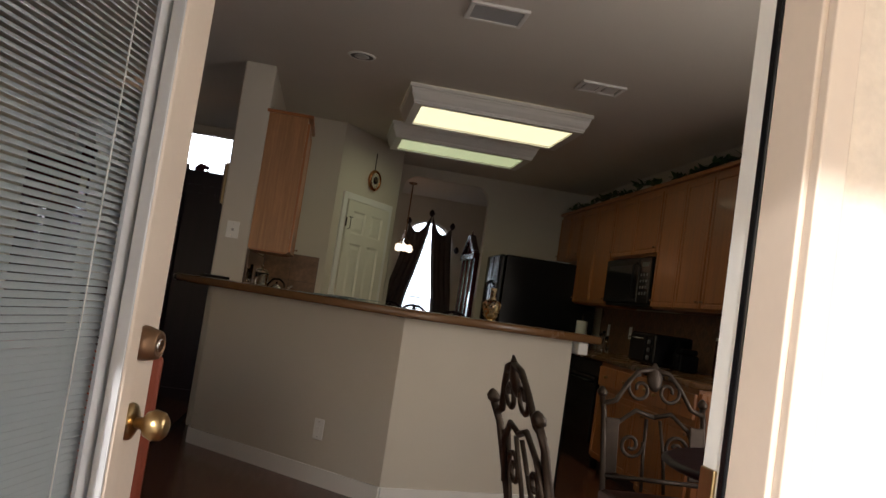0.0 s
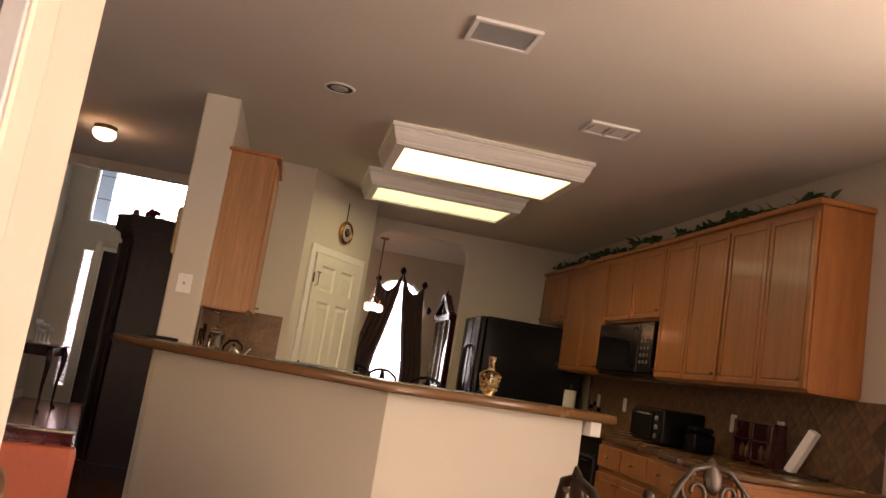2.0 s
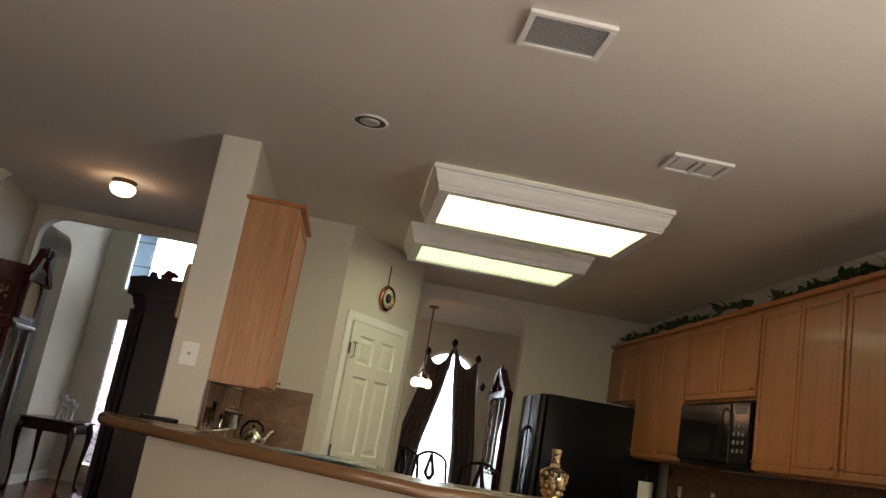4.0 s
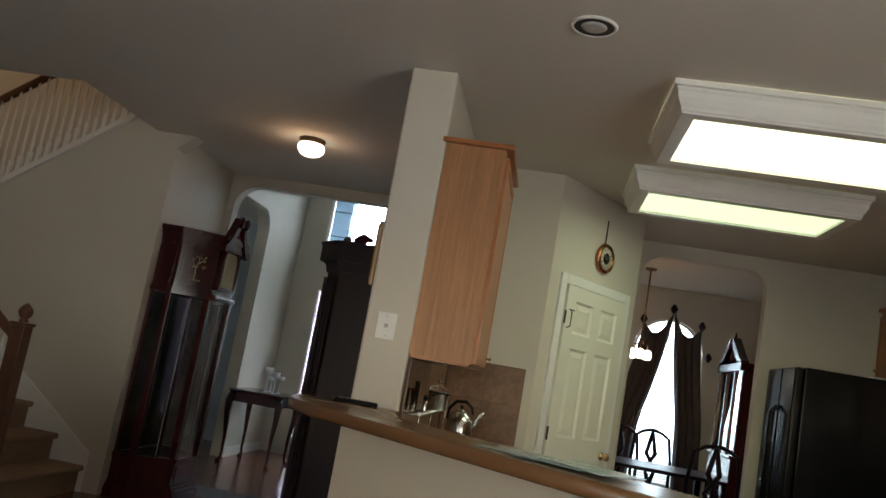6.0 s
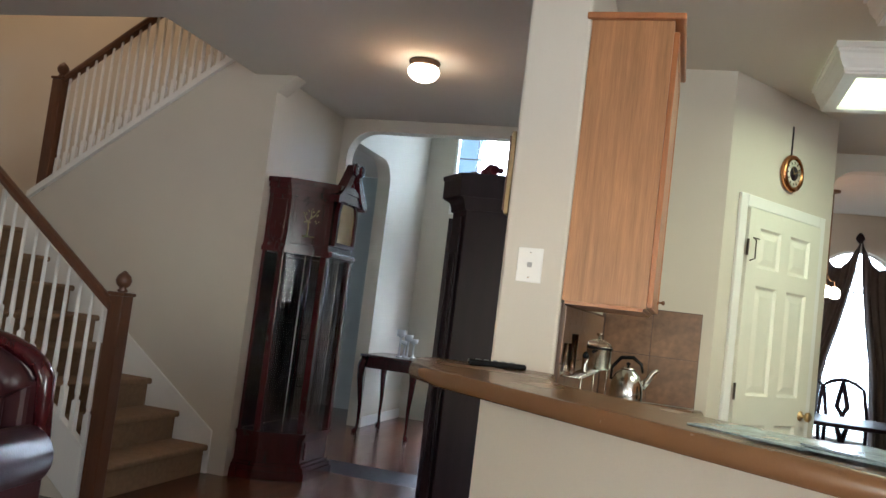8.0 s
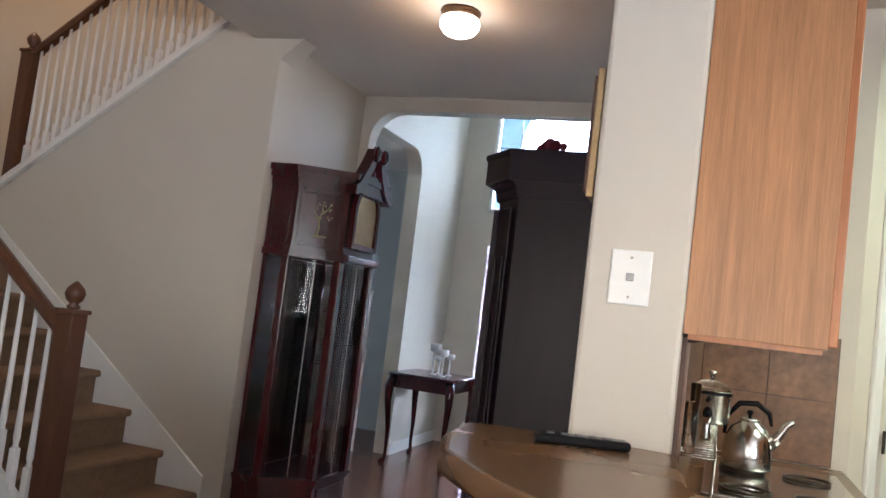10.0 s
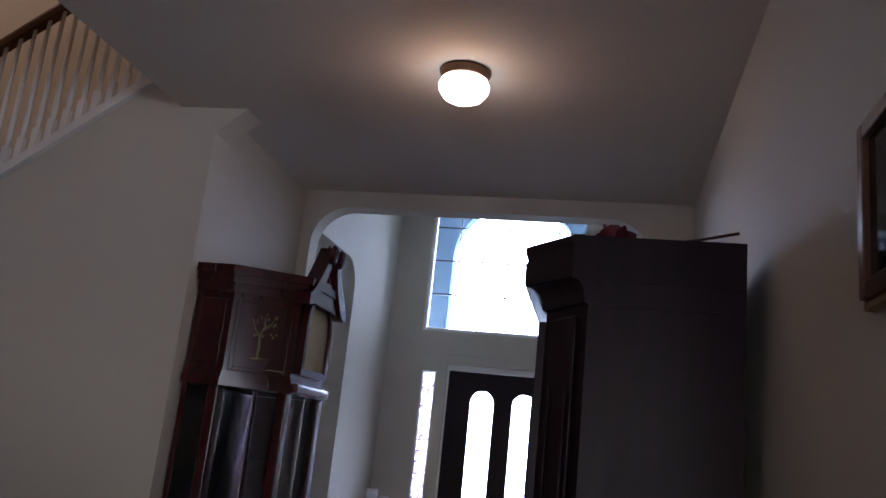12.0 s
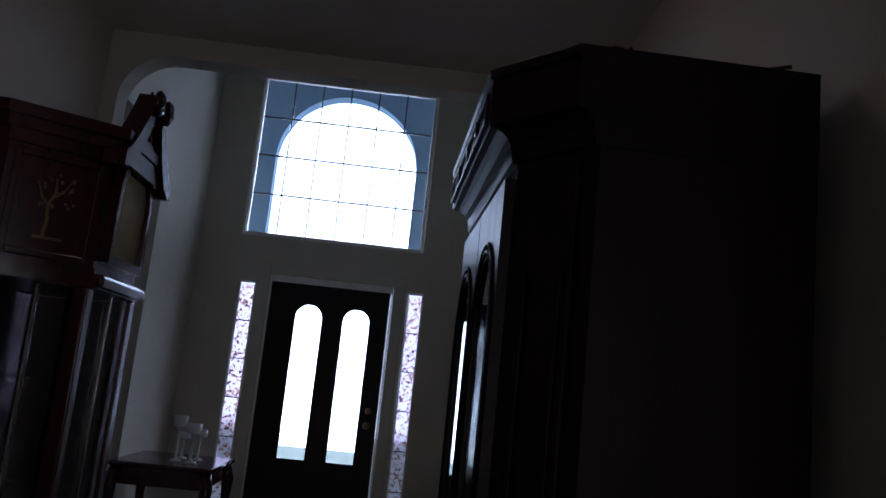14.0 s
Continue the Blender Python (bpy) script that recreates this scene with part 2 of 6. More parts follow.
# ---- structure ----
CEIL = 2.74
structure("floor", boxmesh(-6.5, 3.47, 0.067, 8.846, -0.12, 0.0), M_FLOOR, "dark cherry plank floor with a glossy finish", "floor")
floor_foyer = structure("floor_foyer", boxmesh(-6.5, 3.47, 8.846, 11.855, -0.12, 0.0), M_FLOOR, "dark cherry plank floor of the foyer", "floor")
structure("ground", boxmesh(-300, 300, -300, 300, -0.30, -0.13), M_STUCCO, "pale concrete ground outside", "ground")
structure("patio_roof", boxmesh(-2.1, 6.0, -2.95, 0.06, 2.48, 2.6), M_STUCCO, "patio roof over the back door", "roof")
structure("ceiling", boxmesh(-2.92, 3.47, 0.072, 9.076, CEIL, CEIL + 0.3), M_CEIL, "matt cream painted ceiling", "ceiling")
structure("ceiling_living", boxmesh(-6.5, -2.92, 0.072, 6.611, CEIL, CEIL + 0.3), M_CEIL, "matt cream painted ceiling of the living room", "ceiling")
structure("ceiling_dining", boxmesh(-0.6, 3.47, 9.076, 11.855, CEIL, CEIL + 0.3), M_CEIL, "matt ceiling of the dining room", "ceiling")
structure("ceiling_upper", boxmesh(-6.64, -0.6, 6.405, 11.855, 5.4, 5.5), M_CEIL, "high ceiling over stair and foyer", "ceiling")
structure("ceiling_study", boxmesh(-6.5, -3.09, 8.912, 11.748, CEIL, CEIL + 0.15), M_CEIL, "ceiling of the side room", "ceiling")
# first hole: unseen window, added so the sun reaches the sofa
HOLES = [(-2.2, -0.8, 0.6, 2.0, 0), (-0.30, 0.672, 0.0, 2.09, 0)]
structure("wall_back", add_wall(bmesh.new(), "y", 0.112, 0.185, -6.5, 3.47, -0.12, CEIL, HOLES), M_WALL, "painted drywall back wall", "wall")
structure("wall_stucco", add_wall(bmesh.new(), "y", 0.073, 0.110, -6.5, 3.47, -0.12, 3.0, HOLES), M_STUCCO, "rough tan stucco outer wall", "wall")
# the hole is an unseen window added to light the nook
structure("wall_east", add_wall(bmesh.new(), "x", 3.33, 3.47, 0.186, 11.74, 0, CEIL, [(0.77, 2.34, 0.75, 2.25, 0)]), M_WALL, "cream painted kitchen wall", "wall")
structure("wall_west", boxmesh(-6.64, -6.5, 0.072, 11.855, 0, 5.4), M_WALL, "painted wall of the living room and stair", "wall")
structure("wall_hall", boxmesh(-0.575, -0.345, 5.63, 8.789, 0, CEIL, bevel=0.012), M_WALL, "cream wall between hall and kitchen with a free end", "wall")
structure("wall_hall_end", add_wall(bmesh.new(), "y", 8.789, 8.912, -2.92, -0.33, 0, CEIL, [(-2.67, -0.79, 0, 2.645, 0.22)]), M_WALL, "cream wall with a round-cornered opening to the foyer", "wall")
structure("wall_kitchen_end", add_wall(bmesh.new(), "y", 9.076, 9.2, -0.6, 3.33, 0, CEIL, [(1.0, 2.06, 0, 2.62, 0.18)]), M_WALL, "cream kitchen end wall with a round-cornered opening", "wall")
structure("wall_clock", boxmesh(-2.855, -2.735, 7.778, 8.789, 0, CEIL), M_WALL, "painted wall behind the longcase clock", "wall")
structure("wall_foyer_west", add_wall(bmesh.new(), "x", -3.09, -2.95, 8.912, 11.74, 0, 5.4, [(9.035, 10.57, 0, 2.72, 0.24)]), M_WALL, "foyer wall with a round-cornered opening", "wall")
structure("wall_foyer_east", boxmesh(-0.75, -0.6, 8.912, 11.74, 0, 5.4), M_WALL, "foyer side wall", "wall")
structure("wall_foyer_upper", boxmesh(-2.95, -0.75, 8.789, 8.912, CEIL + 0.3, 5.4), M_WALL, "upper foyer wall", "wall")
structure("wall_front", add_wall(bmesh.new(), "y", 11.74, 11.855, -6.5, 3.47, 0, 2.38,
          [(-2.605, -2.47, 0.22, 2.03, 0), (-2.37, -1.40, 0, 2.10, 0), (-1.285, -1.16, 0.22, 2.07, 0), (1.29, 2.09, 0.45, 2.375, 0.38)]), M_WALL, "foyer front wall round the entrance door", "wall")
structure("wall_front_upper", add_wall(bmesh.new(), "y", 11.74, 11.855, -6.5, 3.47, 2.38, 5.4, [(-2.64, -1.20, 2.39, 3.73, 0)]), M_WALL, "upper front wall round the tall window", "wall")
structure("wall_stairwell", boxmesh(-6.5, -2.82, 8.707, 8.822, 0, 5.4), M_WALL, "warm-lit stairwell wall", "wall")
structure("wall_upper_south", boxmesh(-6.5, -2.6, 6.405, 6.504, CEIL + 0.3, 5.4), M_WALL, "upper stairwell wall", "wall")
structure("wall_upper_east", boxmesh(-2.8, -2.68, 6.504, 8.707, CEIL + 0.3, 5.4), M_WALL, "upper stairwell side wall", "wall")
structure("wall_study", boxmesh(-6.4, -3.1, 11.666, 11.732, 0, CEIL), M_BLUEWALL, "grey-blue wall of the side room", "wall")
structure("wall_study_side", boxmesh(-6.49, -6.4, 8.871, 11.732, 0, CEIL), M_BLUEWALL, "grey-blue side wall of the side room", "wall")
structure("wall_pantry", add_prism(bmesh.new(), [(-0.345, 7.27), (0.235, 7.27), (0.89, 8.185), (0.96, 9.076), (0.84, 9.076), (0.80, 8.21), (0.17, 7.35), (-0.345, 7.36)], 0, CEIL), M_WALL, "angled cream pantry wall", "wall")
structure("wall_bar", add_prism(bmesh.new(), [(-0.46, 5.05), (0.73, 3.97), (1.80, 4.26), (1.76, 4.37), (0.76, 4.07), (-0.34, 5.10), (-0.35, 5.63), (-0.47, 5.63)], 0, 1.04), M_WALL, "half-height bar wall in cream paint", "wall")


# ---- trim of the setting ----
def run_trim(name, pts, z0, z1, depth, material, label):
    """A strip along a line of plan points, standing out to the right of the line."""
    for (x0, y0), (x1, y1) in zip(pts, pts[1:]):
        d = Vector((x1 - x0, y1 - y0)).normalized()
        n = Vector((d.y, -d.x)) * depth
        structure(name, add_prism(bmesh.new(), [(x0, y0), (x1, y1), (x1 + n.x, y1 + n.y), (x0 + n.x, y0 + n.y)], z0, z1), material, label, "trim")


run_trim("baseboard", [(-0.472, 5.62), (-0.462, 5.05), (0.73, 3.968), (1.80, 4.258)], 0, 0.10, 0.015, M_TRIM, "white painted baseboard along the bar wall")
run_trim("baseboard", [(-2.95, 10.57), (-2.95, 11.732)], 0, 0.10, 0.015, M_TRIM, "white painted foyer baseboard")
run_trim("baseboard", [(-2.699, 8.781), (-2.699, 8.427)][::-1], 0, 0.10, 0.015, M_TRIM, "white painted hall baseboard")
run_trim("baseboard", [(-2.66, 8.786), (-2.70, 8.786)][::-1], 0, 0.10, 0.015, M_TRIM, "white painted hall baseboard")

# back door frame: outer moulding, jamb, dark seal and white inner jamb
for nm, a, m, lab in (
        ("door_jamb", (0.65, 0.671, 0.072, 0.138, 0, 2.075), M_TAN, "tan painted door jamb"),
        ("door_seal", (0.648, 0.671, 0.138, 0.151, 0, 2.075), M_BLACK, "dark rubber door seal"),
        ("door_stop", (0.65, 0.671, 0.151, 0.187, 0, 2.075), M_TRIM, "white painted inner jamb"),
        ("door_moulding", (0.655, 0.682, 0.058, 0.072, 0, 2.12), M_TAN, "tan painted brick moulding"),
        ("door_moulding", (-0.35, -0.29, 0.058, 0.072, 0, 2.12), M_TAN, "tan painted brick moulding"),
        ("door_jamb", (-0.3, -0.285, 0.072, 0.182, 0, 2.075), M_TAN, "tan painted door jamb"),
        ("door_head", (-0.299, 0.671, 0.072, 0.184, 2.075, 2.09), M_TAN, "tan painted door head"),
        ("door_casing", (0.659, 0.735, 0.186, 0.203, 0, 2.16), M_TRIM, "white inside door casing"),
        ("door_casing", (-0.37, -0.305, 0.186, 0.203, 0, 2.16), M_TRIM, "white inside door casing"),
        ("door_casing", (-0.305, 0.659, 0.186, 0.203, 2.08, 2.16), M_TRIM, "white inside door casing"),
        ("door_sill", (-0.285, 0.65, 0.062, 0.25, 0.0005, 0.014), M_BRONZE, "bronze door sill")):
    structure(nm, boxmesh(*a, bevel=0.002), m, lab, "trim")
strike = thing("strike_plate", (0.648, 0.169, 0.97), 0, "brass strike plate on the door stop", "strike plate")
part("plate", boxmesh(-0.002, 0.002, -0.014, 0.014, -0.05, 0.05, bevel=0.0015), M_BRASS, strike)


def back_door():
    d = thing("back_door", (-0.301, 0.225, 0.016), 77.0, "tan glazed door with mini blinds, standing open", "door")
    w, h = 0.93, 2.03
    g0, g1, k0, k1 = 0.13, 0.80, 0.24, 1.86
    for nm, a in (("stile", (0, g0, -0.044, 0, 0, h)), ("stile", (g1, w, -0.044, 0, 0, h)), ("rail", (g0, g1, -0.044, 0, 0, k0)), ("rail", (g0, g1, -0.044, 0, k1, h))):
        part(nm, boxmesh(*a, bevel=0.002), M_TAN, d)
    for nm, a in (("lite_moulding", (g0 - 0.025, g0 + 0.025, k0 - 0.025, k1 + 0.025)), ("lite_moulding", (g1 - 0.025, g1 + 0.025, k0 - 0.025, k1 + 0.025)),
                  ("lite_moulding", (g0 + 0.025, g1 - 0.025, k0 - 0.025, k0 + 0.025)), ("lite_moulding", (g0 + 0.025, g1 - 0.025, k1 - 0.025, k1 + 0.025))):
        bm = bmesh.new()
        add_box(bm, a[0], a[1], -0.060, -0.0445, a[2], a[3], bevel=0.007)
        part(nm, bm, M_TAN, d)
    for a in ((g0 + 0.0255, g0 + 0.031), (g1 - 0.031, g1 - 0.0255)):
        part("glazing_bead", boxmesh(a[0], a[1], -0.0585, -0.034, k0 + 0.026, k1 - 0.026, bevel=0.002), M_ALU, d, "bright aluminium glazing bead")
    for a in ((g0, g0 + 0.066), (g1 - 0.066, g1)):
        part("spacer", boxmesh(a[0], a[1], -0.029, -0.022, k0, k1), M_ALU, d, "grey aluminium spacer bar")
    pane = part("pane", boxmesh(g0, g1, -0.034, -0.030, k0, k1), M_PANE, d, "clear glass pane")
    pane.visible_shadow = False
    blind = part("blind", boxmesh(g0 + 0.03, g1 - 0.03, -0.020, -0.002, k1 - 0.03, k1 - 0.005), M_SLAT, d, "pale mini blind behind the pane")
    slat = boxmesh(g0 + 0.048, g1 - 0.048, -0.0072, 0.0072, -0.0005, 0.0005)
    bmesh.ops.rotate(slat, cent=(0, 0, 0), matrix=Matrix.Rotation(radians(40), 3, "X"), verts=slat.verts)
    me = mesh_of("slat", slat, M_SLAT)
    for i in range(125):
        s = new("slat", me)
        s.parent = blind
        s.location = (0, -0.013, k0 + 0.03 + i * 0.0125)
    for x in (g0 + 0.14, g1 - 0.135):
        part("ladder_cord", add_tube(bmesh.new(), [(x, -0.0215, k0 + 0.02), (x, -0.0215, k1 - 0.02)], 0.0014, 5), M_TRIM, d)
    # keyed deadbolt and knob on the outer face
    r90 = Matrix.Rotation(radians(90), 4, "X")
    part("deadbolt", add_lathe(bmesh.new(), [(0.034, 0.0), (0.034, 0.008), (0.027, 0.034), (0.020, 0.036), (0.019, 0.031)], 24, pose(0.866, -0.044, 0.965) @ r90), M_BRONZE, d, "aged bronze deadbolt")
    part("key_cylinder", add_lathe(bmesh.new(), [(0.013, 0.028), (0.013, 0.036), (0.011, 0.038)], 16, pose(0.866, -0.044, 0.965) @ r90), M_STEEL, d)
    part("rose_plate", add_lathe(bmesh.new(), [(0.036, 0.0), (0.035, 0.006), (0.024, 0.012), (0.012, 0.014)], 24, pose(0.866, -0.044, 0.815) @ r90), M_BRASS, d)
    part("knob", add_lathe(bmesh.new(), [(0.011, 0.012), (0.012, 0.028), (0.024, 0.036), (0.030, 0.050), (0.027, 0.066), (0.019, 0.074), (0.010, 0.075)], 24, pose(0.866, -0.044, 0.815) @ r90), M_BRASS, d, "worn brass knob")
    part("latch_plate", boxmesh(w - 0.0005, w + 0.002, -0.034, -0.010, 0.785, 0.845), M_BRASS, d)
    return d


back_door()


# ---- kitchen ----
def round_slab(bm, pts, z0, z1, r):
    """A slab over a plan outline with rounded edges."""
    add_prism(bm, pts, z0, z1)
    edges = [e for e in bm.edges if abs(e.verts[0].co.z - e.verts[1].co.z) < 1e-6]
    bmesh.ops.bevel(bm, geom=edges, offset=r, segments=4, profile=0.5, affect="EDGES")
    for f in bm.faces:
        f.smooth = abs(f.normal.z) < 0.98
    return bm


bar = thing("bar_counter", (0, 0, 0), 0, "brown laminate bar counter with a rounded edge on the half wall", "counter")
outline = [(0.73, 3.81), (1.95, 4.18), (1.98, 4.25), (1.88, 4.46), (0.78, 4.17), (-0.22, 5.12), (-0.29, 5.25), (-0.33, 5.625), (-0.58, 5.64)]
outline += [(-0.70 + 0.115 * math.cos(radians(a)), 5.55 + 0.09 * math.sin(radians(a))) for a in (60, 90, 120, 150, 180, 210)]
outline += [(-0.79, 5.38), (-0.73, 5.18), (-0.58, 4.98)]
part("top", round_slab(bmesh.new(), outline, 1.04, 1.09, 0.019), M_COUNTER, bar)
bk_ = part("support_bracket", boxmesh(-0.02, 0.05, -0.05, 0.07, 0.965, 1.0385, bevel=0.006), M_TRIM, bar, "white painted bracket under the end")
bk_.matrix_basis = pose(1.83, 4.265, 0, 0, 0, 17)


def loft_rect(bm, x0, x1, y0, y1, steps):
    """A moulding round a rectangle: steps of (height, outward)."""
    rings = []
    for z, o in steps:
        rings.append([bm.verts.new((x, y, z)) for x, y in ((x0 - o, y0 - o), (x1 + o, y0 - o), (x1 + o, y1 + o), (x0 - o, y1 + o))])
    for a, b in zip(rings, rings[1:]):
        for i in range(4):
            bm.faces.new((a[i], a[(i + 1) % 4], b[(i + 1) % 4], b[i]))
    bmesh.ops.recalc_face_normals(bm, faces=bm.faces[:])
    return bm


def light_box(x0, x1, y0, y1, material, warm):
    ob = thing("ceiling_light_box", ((x0 + x1) / 2, (y0 + y1) / 2, CEIL), 0, "white crown-moulded box with " + warm, "ceiling light", "kitchen light boxes")
    a, b = (x1 - x0) / 2, (y1 - y0) / 2
    steps = [(-0.115, -0.115), (-0.142, -0.115), (-0.142, -0.05), (-0.134, -0.05), (-0.127, -0.044), (-0.115, -0.044), (-0.100, -0.034), (-0.075, -0.022), (-0.052, -0.018),
             (-0.041, -0.012), (-0.032, -0.012), (-0.028, 0.0), (-0.002, 0.0)]
    part("crown_moulding", loft_rect(bmesh.new(), -a, a, -b, b, steps), M_TRIM, ob)
    part("diffuser", boxmesh(-a + 0.112, a - 0.112, -b + 0.112, b - 0.112, -0.124, -0.118), material, ob, warm)


light_box(0.655, 2.075, 5.365, 6.27, M_TUBE, "a bright fluorescent diffuser")
light_box(0.64, 2.03, 6.77, 7.54, M_TUBE2, "a yellowed fluorescent diffuser")


def panel_door(parent, w, h, material, knob_side=1, knob_low=True, name="door"):
    """A cabinet door in its own plane: x along, z up, front towards -y, with a flat panel in a slim frame."""
    bm = bmesh.new()
    s = 0.034
    for a in ((0, s, 0, h), (w - s, w, 0, h), (s, w - s, 0, s), (s, w - s, h - s, h)):
        add_box(bm, a[0], a[1], -0.020, 0, a[2], a[3], bevel=0.003)
    d = part(name, bm, material, parent)
    bm = bmesh.new()
    rings = [[bm.verts.new((x, y, z)) for x, z in ((s + o, s + o), (w - s - o, s + o), (w - s - o, h - s - o), (s + o, h - s - o))] for o, y in ((0.0005, -0.002), (0.0005, -0.012), (0.006, -0.012), (0.014, -0.0165))]
    for a, b in zip(rings, rings[1:]):
        for k in range(4):
            bm.faces.new((a[k], a[(k + 1) % 4], b[(k + 1) % 4], b[k]))
    bm.faces.new(rings[-1])
    bm.faces.new(rings[0][::-1])
    bmesh.ops.recalc_face_normals(bm, faces=bm.faces[:])
    part("flat_panel", bm, material, d)
    kx = w - 0.028 if knob_side > 0 else 0.028
    kz = 0.05 if knob_low else h - 0.05
    k = part("knob", add_lathe(bmesh.new(), [(0.005, 0), (0.005, 0.012), (0.010, 0.018), (0.010, 0.022), (0.005, 0.026)], 14, Matrix.Translation((kx, -0.02, kz)) @ Matrix.Rotation(radians(90), 4, "X")), M_BRONZE, d)
    k["label"] = "small dark bronze knob"
    return d


def wall_cabinet(x0, x1, y0, y1, z0, z1, doors, face, label, group=""):
    """face: 1 towards +x, -1 towards -x."""
    c = thing("wall_cabinet", ((x0 + x1) / 2, (y0 + y1) / 2, z0), 0, label, "cabinet", group)
    a, b, h = (x1 - x0) / 2, (y1 - y0) / 2, z1 - z0
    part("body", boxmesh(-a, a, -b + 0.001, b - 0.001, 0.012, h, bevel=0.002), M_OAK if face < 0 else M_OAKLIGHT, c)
    part("bottom_rail", boxmesh(-a + 0.01, a - 0.01, -b + 0.002, b - 0.002, 0, 0.012), M_OAK, c)
    w = (2 * b - 0.012 * (doors + 1)) / doors
    for i in range(doors):
        d = panel_door(c, w, h - 0.055, M_OAK, 1 if i % 2 == 0 else -1)
        y = -b + 0.012 + i * (w + 0.012)
        if face < 0:
            d.matrix_basis = pose(-a, y + w, 0.018, 0, 0, -90)
        else:
            d.matrix_basis = pose(a, y, 0.018, 0, 0, 90)
    return c


W = "kitchen wall cabinets"
L = "honey oak wall cabinet with flat framed doors over the counter"
wall_cabinet(3.0, 3.33, 4.17, 5.095, 1.37, 2.42, 2, -1, L, W)
wall_cabinet(3.0, 3.33, 5.095, 6.02, 1.37, 2.42, 2, -1, L, W)
wall_cabinet(3.0, 3.33, 6.02, 7.15, 1.83, 2.42, 2, -1, "short honey oak wall cabinet above the microwave", W)
wall_cabinet(3.0, 3.33, 7.15, 8.23, 1.37, 2.42, 2, -1, L, W)
wall_cabinet(3.0, 3.33, 8.23, 9.068, 1.86, 2.42, 2, -1, "short honey oak wall cabinet above the refrigerator", W)
crown = thing("cabinet_crown", (0, 0, 0), 0, "oak crown strip along the top of the wall cabinets", "moulding")
part("strip", boxmesh(2.965, 3.33, 4.15, 9.068, 2.421, 2.455, bevel=0.008), M_OAK, crown)
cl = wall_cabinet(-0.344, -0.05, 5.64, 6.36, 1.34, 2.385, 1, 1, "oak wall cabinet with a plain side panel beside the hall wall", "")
part("crown", boxmesh(-0.165, 0.185, -0.38, 0.37, 1.045, 1.07, bevel=0.006), M_OAK, cl)

mw = thing("microwave_oven", (3.0, 6.585, 1.38), -90, "black over-the-range microwave between oak cabinets", "microwave")
part("body", boxmesh(-0.555, 0.555, -0.01, 0.32, 0, 0.44, bevel=0.006), M_BLACK, mw)
dr = part("door", boxmesh(-0.545, 0.29, -0.045, -0.012, 0.03, 0.43, bevel=0.01), M_BLACK, mw)
part("window", boxmesh(-0.45, 0.16, -0.049, -0.046, 0.09, 0.37, bevel=0.001), mat("smoked_glass", (0.004, 0.004, 0.005), 0.06, vary=0.05, bump=0), dr, "smoked glass window")
part("handle", add_tube(bmesh.new(), [(0.235, -0.046, 0.07), (0.235, -0.075, 0.10), (0.235, -0.075, 0.36), (0.235, -0.046, 0.39)], 0.009), M_BLACK, dr)
cp = part("control_panel", boxmesh(0.297, 0.545, -0.040, -0.012, 0.03, 0.43, bevel=0.004), M_BLACK, mw)
M_KEY = mat("grey_print", (0.12, 0.12, 0.115), 0.5, vary=0.05, bump=0)
part("display", boxmesh(0.35, 0.50, -0.042, -0.0405, 0.35, 0.39), M_KEY, cp)
for i in range(4):
    for j in range(3):
        part("button", boxmesh(0.335 + j * 0.062, 0.37 + j * 0.062, -0.042, -0.0405, 0.10 + i * 0.055, 0.125 + i * 0.055), M_KEY, cp)

fr = thing("refrigerator", (2.12, 8.583, 0), -90, "glossy black two-door refrigerator beside the oak cabinets", "refrigerator")
part("body", boxmesh(-0.36, 0.38, 0.06, 1.14, 0.02, 1.80, bevel=0.012), M_BLACK, fr)
for x0, x1, s in ((-0.36, 0.04, 1), (0.05, 0.38, -1)):
    dd = part("door", boxmesh(x0, x1, -0.01, 0.055, 0.06, 1.795, bevel=0.02), M_BLACK, fr)
    hx = x1 - 0.04 if s > 0 else x0 + 0.04
    part("handle", add_tube(bmesh.new(), [(hx, -0.01, 0.55), (hx, -0.055, 0.60), (hx, -0.055, 1.45), (hx, -0.01, 1.50)], 0.012), M_BLACK, dd)
part("kick_plate", boxmesh(-0.35, 0.37, 0.03, 0.06, 0.0, 0.06), M_BLACK, fr)
pap = thing("paper_stack", (2.75, 8.501, 1.802), 8, "white papers lying on the refrigerator", "papers")
for i in range(3):
    part("sheet", boxmesh(-0.14 + 0.02 * i, 0.12 + 0.02 * i, -0.16 - 0.03 * i, 0.12, 0.006 * i, 0.006 * i + 0.005), M_PLASTIC, pap)


